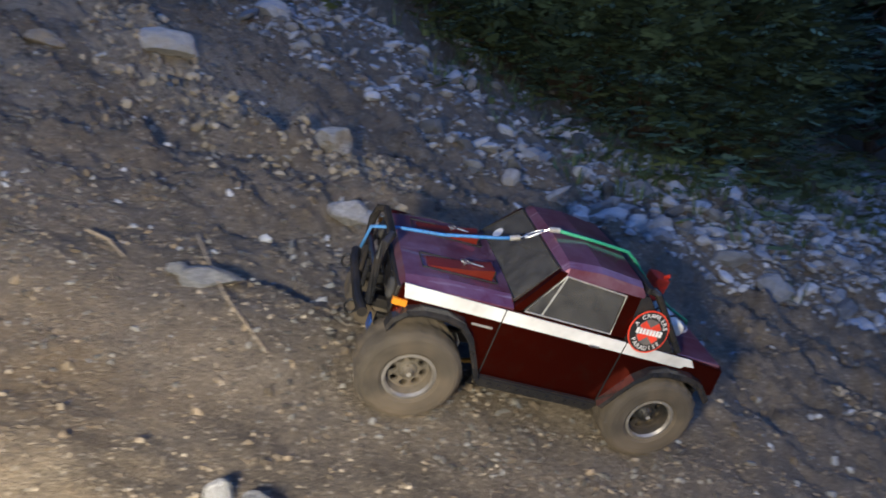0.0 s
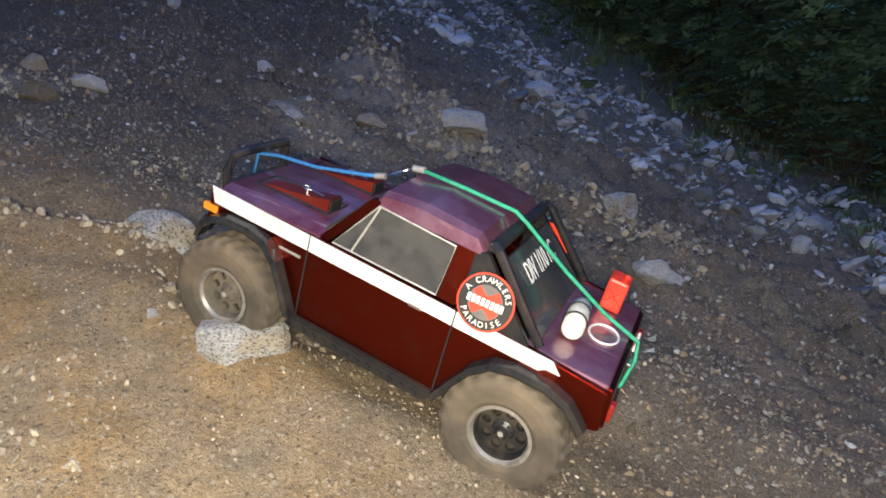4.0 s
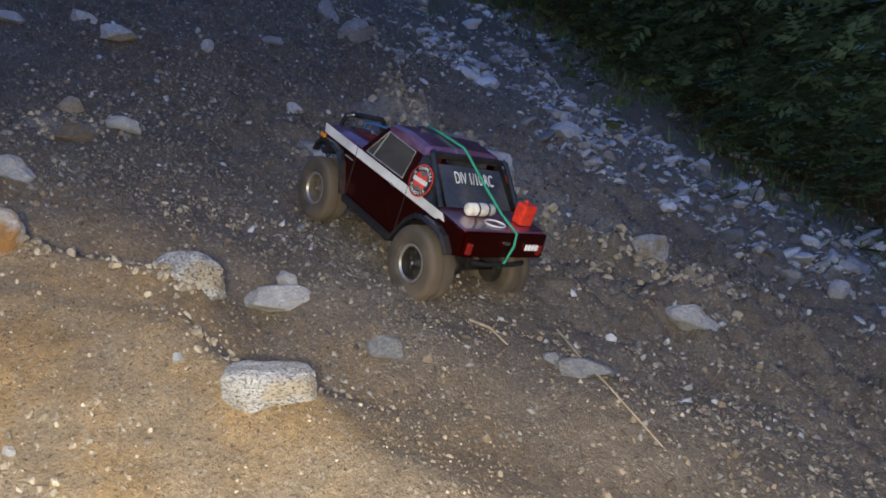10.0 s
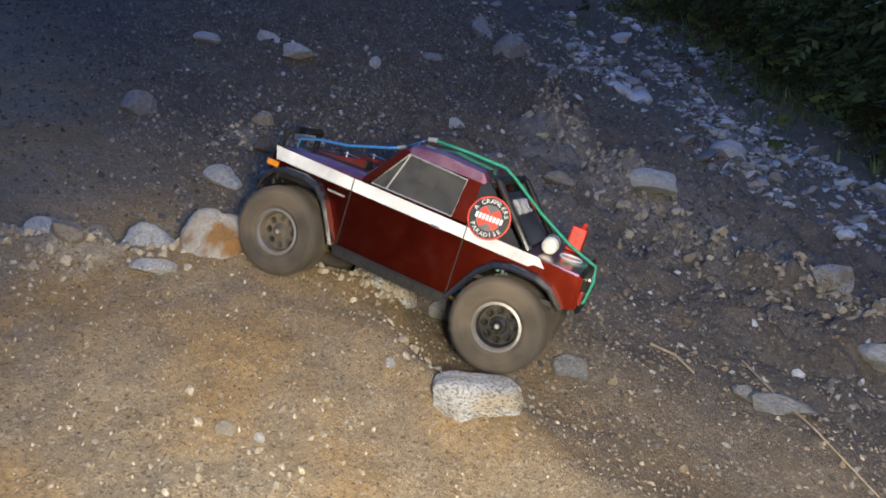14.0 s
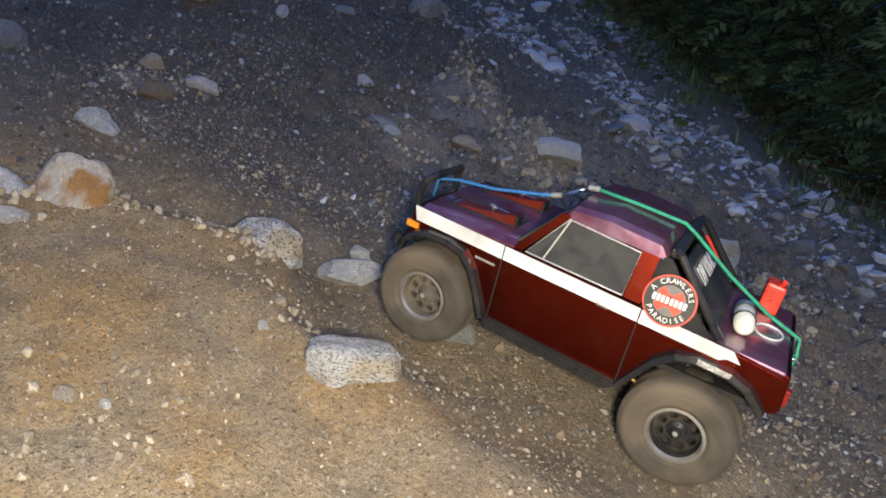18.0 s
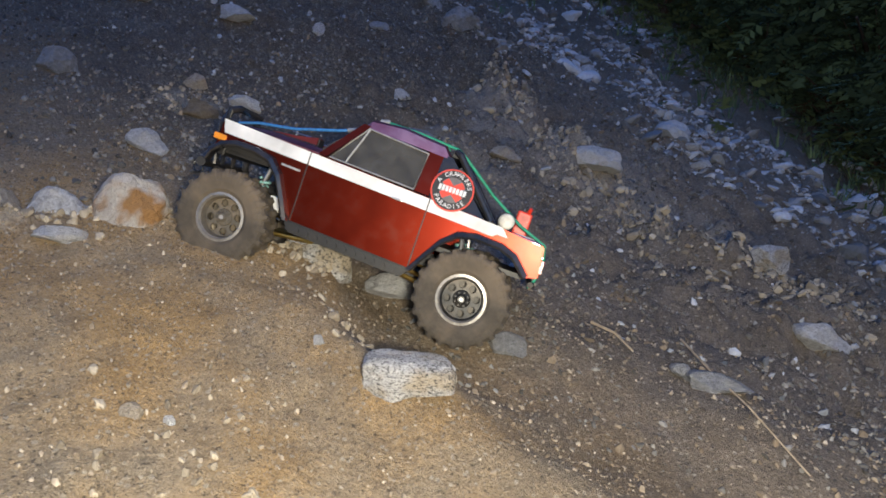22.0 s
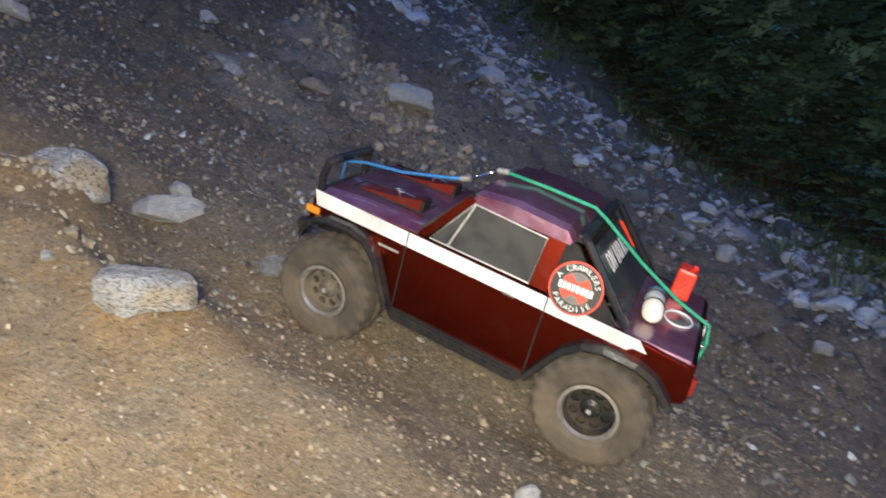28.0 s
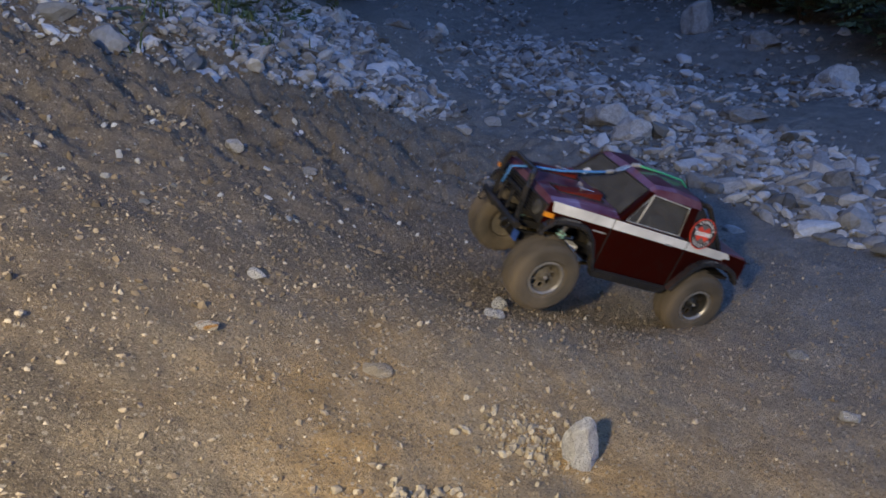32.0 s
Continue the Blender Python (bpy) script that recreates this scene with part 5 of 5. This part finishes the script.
def lay_pebbles():
    rng = random.Random(9)
    grow = lambda base, spread: base * min(2.3, math.exp(rng.gauss(0, spread)))
    grit = [(rng.uniform(-1.5, 2.0), rng.uniform(0.1, 1.7), grow(0.0027, 0.4)) for _ in range(18000)]
    grit += [(rng.gauss(0.95, 0.32), rng.gauss(0.78, 0.24), grow(0.0033, 0.5)) for _ in range(1500)]
    grit += [(rng.uniform(-1.25, 1.6), 0.15 + 0.95 * rng.random() ** 1.2, grow(0.0019, 0.4)) for _ in range(18000)]
    scatter("pale_grit", "pale grit and small pebbles strewn over the soil", GRIT, grit, 1)
    gravel = []
    px, py = np.meshgrid(np.arange(160) / 40, np.arange(160) / 40, indexing="ij")
    patch = np.clip(0.55 + 1.3 * fbm(px * 3.5, py * 3.5, 3, 55), 0.1, 1)
    while len(gravel) < 31000:
        y = rng.uniform(0.75, 4.2)
        x = rng.uniform(-3.0, 0.4) - (y - 1.0) * 0.35
        ledge = np.interp(x, LEDGE_X, LEDGE_Y)
        if y > ledge + 0.1 and y < np.interp(x, SCREE_X, SCREE_Y) + 0.3 and rng.random() < patch[int(x * 40) % 160, int(y * 40) % 160]:
            gravel.append((x, y, grow(0.0030, 0.60) * (0.75 + 0.4 * y)))
    gravel += [(rng.uniform(-3.2, -1.1), rng.uniform(0.5, 2.7), grow(0.0050, 0.55)) for _ in range(12000)]
    scatter("gravel", "grey-brown gravel lying over the bank", GRAVEL, gravel, 2)
    chips = []
    while len(chips) < 15000:
        x, y = rng.uniform(-1.8, 3.4), rng.uniform(1.0, 4.2)
        if rng.random() < 0.10 + scree_chance(x, y):
            chips.append((x, y, grow(0.0058, 0.5)))
    scatter("scree_chips", "small broken stone chips between the scree stones", RUBBLE, chips, 6)
    clods = [(rng.uniform(-1.6, 1.8), rng.uniform(0.75, 2.3), grow(0.0048, 0.55)) for _ in range(3600)]
    scatter("clods", "brown clods and crumbs of soil", STONE_CLODS, clods, 3)
    lip = []
    for _ in range(300):
        x = rng.uniform(-1.10, -0.62)
        t = rng.random() ** 0.6
        if t < 0.78:
            lip.append((rng.gauss(-1.07, 0.035), rng.uniform(0.36, 0.60), grow(0.0050, 0.75)))
        else:
            lip.append((x, float(np.interp(x, LEDGE_X, LEDGE_Y)) + rng.gauss(-0.005, 0.035), grow(0.0045, 0.6)))
    for _ in range(1700):
        x = rng.uniform(-1.15, -0.08)
        lip.append((x, float(np.interp(x, *RIDGE)) + rng.gauss(0.02, 0.07), grow(0.0058, 0.7)))
    for _ in range(260):
        x = rng.uniform(-1.15, -0.05)
        lip.append((x, float(np.interp(x, *RIDGE)) + rng.gauss(0.02, 0.09), grow(0.011, 0.5)))
    for _ in range(1300):
        x = rng.uniform(-1.22, -0.76) if rng.random() < 0.6 else rng.gauss(-1.12, 0.05)
        lip.append((x, float(np.interp(x, LEDGE_X, LEDGE_Y)) + rng.gauss(0.004, 0.022), grow(0.0046, 0.8)))
    for cx, cy, n, sp in ((-0.66, 0.42, 70, 0.05), (-0.25, 0.51, 90, 0.045), (0.85, 0.47, 200, 0.035), (0.66, 0.42, 120, 0.03), (-0.94, 1.40, 200, 0.06), (-1.38, 0.98, 150, 0.05), (-0.99, 1.0, 80, 0.05), (0.78, 1.40, 50, 0.03)):
        lip += [(rng.gauss(cx, sp), rng.gauss(cy, sp), grow(0.0040, 0.65)) for _ in range(n)]
    scatter("clay_crumbs", "pale tan clay crumbs along the shelf lip and the ridge", CLAY, lip, 4, 2)


def island_material(name, lo, hi, mid=0.5):
    m = Mat(name, 0.9)
    isl = m.t.nodes.new("ShaderNodeNewGeometry").outputs["Random Per Island"]
    c = m.ramp(isl, [(0.0, lo), (mid, tuple((a + b) / 2 for a, b in zip(lo, hi))), (1.0, hi)])
    g = m.noise(90, 4, 0.7)
    c = m.mix(0.6, c, m.ramp(g, [(0.35, (0.36, 0.36, 0.36)), (0.65, (0.62, 0.62, 0.62))]), "OVERLAY")
    m.colour(c).bump(g, 0.4, 0.003)
    return m.m


RUBBLE = island_material("rubble_stone", (0.09, 0.095, 0.10), (0.50, 0.515, 0.54))
GRIT = island_material("pale_grit", (0.13, 0.095, 0.062), (0.47, 0.40, 0.31), 0.86)
GRAVEL = island_material("bank_gravel", (0.045, 0.040, 0.034), (0.28, 0.265, 0.24), 0.8)
CLAY = island_material("pale_clay", (0.17, 0.14, 0.10), (0.42, 0.36, 0.27))
STONE_CLODS = island_material("soil_clod", (0.07, 0.055, 0.04), (0.26, 0.20, 0.135))
lay_scree()
lay_pebbles()


def plant_trees():
    rng = random.Random(3)
    kinds = [make_tree(11, 2.3, 13000, 0.075), make_tree(12, 3.0, 15000, 0.085), make_tree(14, 1.5, 11000, 0.06)]
    spots = []
    tries = 0
    while len(spots) < 46 and tries < 4000:
        tries += 1
        x, y = rng.uniform(-3.4, 5.0), rng.uniform(2.9, 13)
        edge = np.interp(x, TREE_X, TREE_Y) + 1.0
        right = 1.25 + (y - 3.3) * 0.70
        if not (edge < y < edge + 5.0) or x > right:
            continue
        if any((x - a) ** 2 + (y - b) ** 2 < 0.5 for a, b in spots):
            continue
        spots.append((x, y))
    while len(spots) < 66:
        x, y = rng.uniform(5.2, 14), rng.uniform(-1.5, 12)
        if 0.42 < math.atan2(x - 0.4, y) < 0.90:
            continue
        if (x - 6.3) * 0.8 - (y - 2.2) * 0.6 > -0.1:
            spots.append((x, y))
    for i, (x, y) in enumerate(spots):
        m = pose(*rest(x, y), rng.uniform(-6, 6), rng.uniform(-6, 6), rng.uniform(0, 360))
        if i < 3:
            kinds[i].matrix_basis = m
        else:
            copy_thing(kinds[i % 3], m)
    # bushes along the edge of the scree and before the far woods
    bushes = [make_shrub(31, 0.42, 3600, 0.042), make_shrub(34, 0.85, 6500, 0.058)]
    for i in range(62):
        if i < 44:
            x = -1.9 + 3.5 * i / 43 + rng.uniform(-0.05, 0.05)
            y = float(np.interp(x, TREE_X, TREE_Y)) + (rng.uniform(0.28, 0.5) if i % 2 == 0 else rng.uniform(0.6, 1.0))
        else:
            k = (i - 44) / 17
            x, y = 5.35 + 2.4 * k + rng.uniform(-0.2, 0.2), 1.2 + 3.4 * k + rng.uniform(-0.3, 0.3)
        m = pose(*rest(x, y), rng.uniform(-8, 8), rng.uniform(-8, 8), rng.uniform(0, 360))
        if i < 2:
            bushes[i].matrix_basis = m
        else:
            copy_thing(bushes[i % 2], m)


def lay_grass():
    """Low weeds and grass along the foot of the trees."""
    rng = random.Random(21)
    verts, faces = [], []
    for k in range(3600):
        x = rng.uniform(-2.4, 2.3)
        if rng.random() > 1.6 * (float(vnoise(x * 3.1, 0.5, 8)) + 0.5) ** 1.5:
            continue
        edge = float(np.interp(x, TREE_X, TREE_Y))
        y = edge + rng.gauss(0.0, 0.22) - (rng.random() ** 2 * 0.9 if rng.random() < 0.3 else 0.0)
        z = float(ground_height(x, y))
        if rng.random() < 0.45:
            leaf_cloud(verts, faces, Vector((x, y, z + rng.uniform(0.03, 0.22))), 0.10, 9, 0.05, rng)
            continue
        for q in range(5):
            a, h = rng.uniform(0, math.tau), rng.uniform(0.02, 0.085)
            d = Vector((math.cos(a), math.sin(a), 0))
            n = Vector((-d.y, d.x, 0)) * 0.004
            p = Vector((x, y, z)) + d * 0.02
            i = len(verts)
            verts += [p - n, p + n, p + d * h * 0.3 + Vector((0, 0, h * 0.7)) + n * 0.7, p + d * h * 0.3 + Vector((0, 0, h * 0.7)) - n * 0.7, p + d * h * 0.8 + Vector((0, 0, h))]
            faces += [(i, i + 1, i + 2, i + 3), (i + 3, i + 2, i + 4)]
    me = bpy.data.meshes.new("weeds")
    me.from_pydata([tuple(v) for v in verts], [], faces)
    me.materials.append(LEAF[2])
    tagged(new("weeds", me), "low green weeds and grass at the foot of the trees", "weeds", kind="stuff")


plant_trees()
lay_grass()
far_forest()

# ---- what moves ----
TRUCK_ROWS = [
    (0, 0.076, 1.050, 0.721, 199.9, 15.0, -23.9, 0.011, 0.011),
    (0.5, -0.038, 1.021, 0.755, 189.3, 16.1, -25.6, 0.013, 0.011),
    (1, -0.072, 0.994, 0.767, 193.8, 17.0, -30.9, 0.011, 0.018),
    (1.5, -0.104, 0.956, 0.781, 204.7, 18.8, -36.6, -0.002, 0.017),
    (2, -0.142, 0.865, 0.755, 210.9, 5.1, -29.4, 0.002, 0.006),
    (2.5, -0.223, 0.776, 0.758, 192.2, 14.9, -20.4, 0.009, 0.011),
    (3, -0.338, 0.802, 0.797, 184.0, 18.3, -15.7, 0.008, 0.005),
    (3.5, -0.452, 0.774, 0.835, 185.2, 21.9, -20.3, 0.016, 0.017),
    (5.5, -0.443, 0.748, 0.808, 176.6, 23.5, -10.0, 0.000, 0.004),
    (6, -0.434, 0.748, 0.801, 176.3, 20.8, -2.7, -0.009, -0.010),
    (6.5, -0.338, 0.739, 0.814, 166.4, 17.8, -4.3, 0.001, 0.008),
    (7, -0.248, 0.779, 0.762, 179.6, 17.1, -7.5, -0.003, -0.005),
    (7.5, -0.379, 0.806, 0.804, 178.3, 20.7, -16.4, 0.016, 0.012),
    (8, -0.548, 0.922, 0.926, 137.3, 26.5, 0.4, 0.000, -0.016),
    (8.5, -0.575, 1.098, 0.982, 130.4, 23.8, 4.2, 0.000, 0.000),
    (9, -0.702, 1.213, 1.076, 154.0, 30.5, -4.3, -0.009, 0.012),
    (9.5, -0.699, 1.230, 1.080, 158.2, 30.5, -16.6, 0.000, 0.000),
    (10, -0.701, 1.194, 1.062, 157.3, 29.4, -4.2, 0.000, 0.004),
    (10.5, -0.693, 1.254, 1.081, 159.2, 27.5, -8.4, 0.000, 0.000),
    (11, -0.516, 1.138, 0.980, 159.0, 21.0, -8.2, 0.004, -0.012),
    (11.5, -0.632, 1.161, 1.044, 179.4, 25.3, -35.9, 0.000, 0.000),
    (12, -0.771, 0.983, 1.021, 208.7, 18.4, -40.9, 0.020, 0.010),
    (12.5, -0.785, 0.855, 0.994, 201.2, 14.3, -27.6, 0.000, 0.015),
    (13, -0.801, 0.810, 0.974, 196.8, 15.7, -21.3, 0.009, 0.014),
    (13.5, -0.790, 0.794, 0.968, 196.7, 14.7, -19.8, 0.000, 0.008),
    (14, -0.789, 0.779, 0.961, 199.1, 16.9, -13.2, 0.012, 0.005),
    (14.5, -0.781, 0.771, 0.957, 200.3, 16.8, -10.8, 0.000, -0.002),
    (16.5, -0.797, 0.800, 0.953, 195.7, 14.1, -7.7, 0.007, -0.003),
    (17, -0.772, 0.802, 0.955, 197.8, 13.8, -3.6, -0.008, -0.021),
    (17.5, -0.424, 0.902, 0.879, 183.1, 14.8, -16.5, -0.000, -0.015),
    (18, -0.423, 0.913, 0.872, 183.8, 16.6, -21.0, 0.017, -0.007),
    (18.5, -0.516, 0.882, 0.893, 188.4, 17.7, -20.1, 0.009, 0.001),
    (19, -0.547, 0.878, 0.897, 192.2, 19.7, -23.3, 0.022, 0.006),
    (19.5, -0.604, 0.919, 0.932, 174.5, 23.6, -9.7, -0.000, 0.013),
    (20, -0.662, 0.912, 0.952, 191.9, 21.8, -23.6, 0.000, 0.012),
    (20.5, -0.799, 0.906, 0.991, 189.8, 23.4, -22.0, 0.012, 0.013),
    (21, -0.827, 0.826, 0.973, 205.6, 17.2, -16.3, 0.017, 0.001),
    (21.5, -0.796, 0.806, 0.952, 206.2, 17.1, -10.7, 0.010, 0.008),
    (22, -0.780, 0.801, 0.945, 203.8, 13.8, -5.2, -0.000, 0.002),
    (22.5, -0.752, 0.793, 0.944, 201.8, 13.1, -1.7, -0.002, -0.023),
    (23, -0.585, 0.887, 0.944, 193.1, 17.0, -14.4, -0.009, -0.013),
    (23.5, -0.442, 0.914, 0.868, 188.8, 8.9, -19.1, 0.000, 0.001),
    (24, -0.460, 0.904, 0.865, 186.6, 10.9, -19.1, 0.022, -0.000),
    (24.5, -0.452, 0.892, 0.855, 183.7, 10.9, -16.3, 0.013, -0.003),
    (26.5, -0.309, 0.944, 0.813, 178.8, 18.6, -20.4, 0.014, 0.012),
    (27, -0.313, 0.929, 0.819, 180.2, 17.4, -22.4, 0.015, 0.013),
    (27.5, -0.301, 0.919, 0.818, 180.2, 17.1, -23.2, 0.016, 0.006),
    (28, -0.285, 0.903, 0.813, 177.6, 16.1, -19.4, 0.010, 0.011),
    (28.5, -0.140, 0.858, 0.804, 180.2, 14.5, -9.4, -0.009, -0.004),
    (29, -0.168, 0.895, 0.762, 182.2, 17.4, -12.0, -0.015, 0.002),
    (29.5, -0.029, 0.862, 0.718, 182.2, 16.5, -9.1, -0.016, -0.005),
    (29.8, 0.244, 0.851, 0.600, 168.3, 25.3, -4.7, -0.007, -0.025),
    (30, 0.497, 0.858, 0.483, 168.8, 21.1, -9.3, -0.013, -0.015),
    (30.1, 0.611, 0.822, 0.430, 170.2, 20.3, -5.7, -0.009, -0.005),
    (31, 0.997, 0.760, 0.307, 165.7, 15.3, 3.2, -0.008, -0.013),
    (31.5, 1.436, 0.753, 0.182, 153.4, 18.6, -5.4, -0.020, -0.002),
    (32, 1.283, 0.764, 0.245, 162.7, 20.4, -13.3, -0.006, -0.005),
]
# wheel speed over time, turns a second
SPIN = [(0, 2.2), (3.4, 2.2), (4.0, 1.0), (5.4, 0.0), (6.0, 0.0), (6.2, 2.0), (7.0, 1.2), (7.4, 2.6), (14.4, 2.6), (15, 1.5), (17.0, 1.0), (17.4, 2.6), (20.9, 2.6),
        (21.6, 0.6), (21.9, 0.0), (22.2, 0.0), (22.8, 2.2), (23.8, 2.2), (24.2, 0.8), (24.5, 0.2), (26.0, 2.0), (28.0, 1.2), (28.3, 0.8), (29.5, 1.6), (32.0, 2.6)]


def motions():
    walk(truck, [(t, pose(x, y, z, roll, -pitch, yaw)) for t, x, y, z, yaw, pitch, roll, front, rear in TRUCK_ROWS])
    times, speeds = [a for a, b in SPIN], [b for a, b in SPIN]
    steps = np.arange(0, 32.0001, 1 / 15)
    turns = np.concatenate([[0], np.cumsum(np.interp(steps[:-1], times, speeds)) / 15]) * 360
    row_times = [r[0] for r in TRUCK_ROWS]
    for w, cx, y in wheels:
        # the springs let each wheel rise and fall; the far one tips the other way
        travel = np.interp(steps, row_times, [r[7 if cx > 0 else 8] for r in TRUCK_ROWS]) * (1.0 if y > 0 else -0.3)
        walk(w, [(float(t), pose(cx, y, AXLE_Z + float(dz)) @ Matrix.Rotation(radians(float(a)), 4, "Y")) for t, a, dz in zip(steps, turns, travel)])


motions()
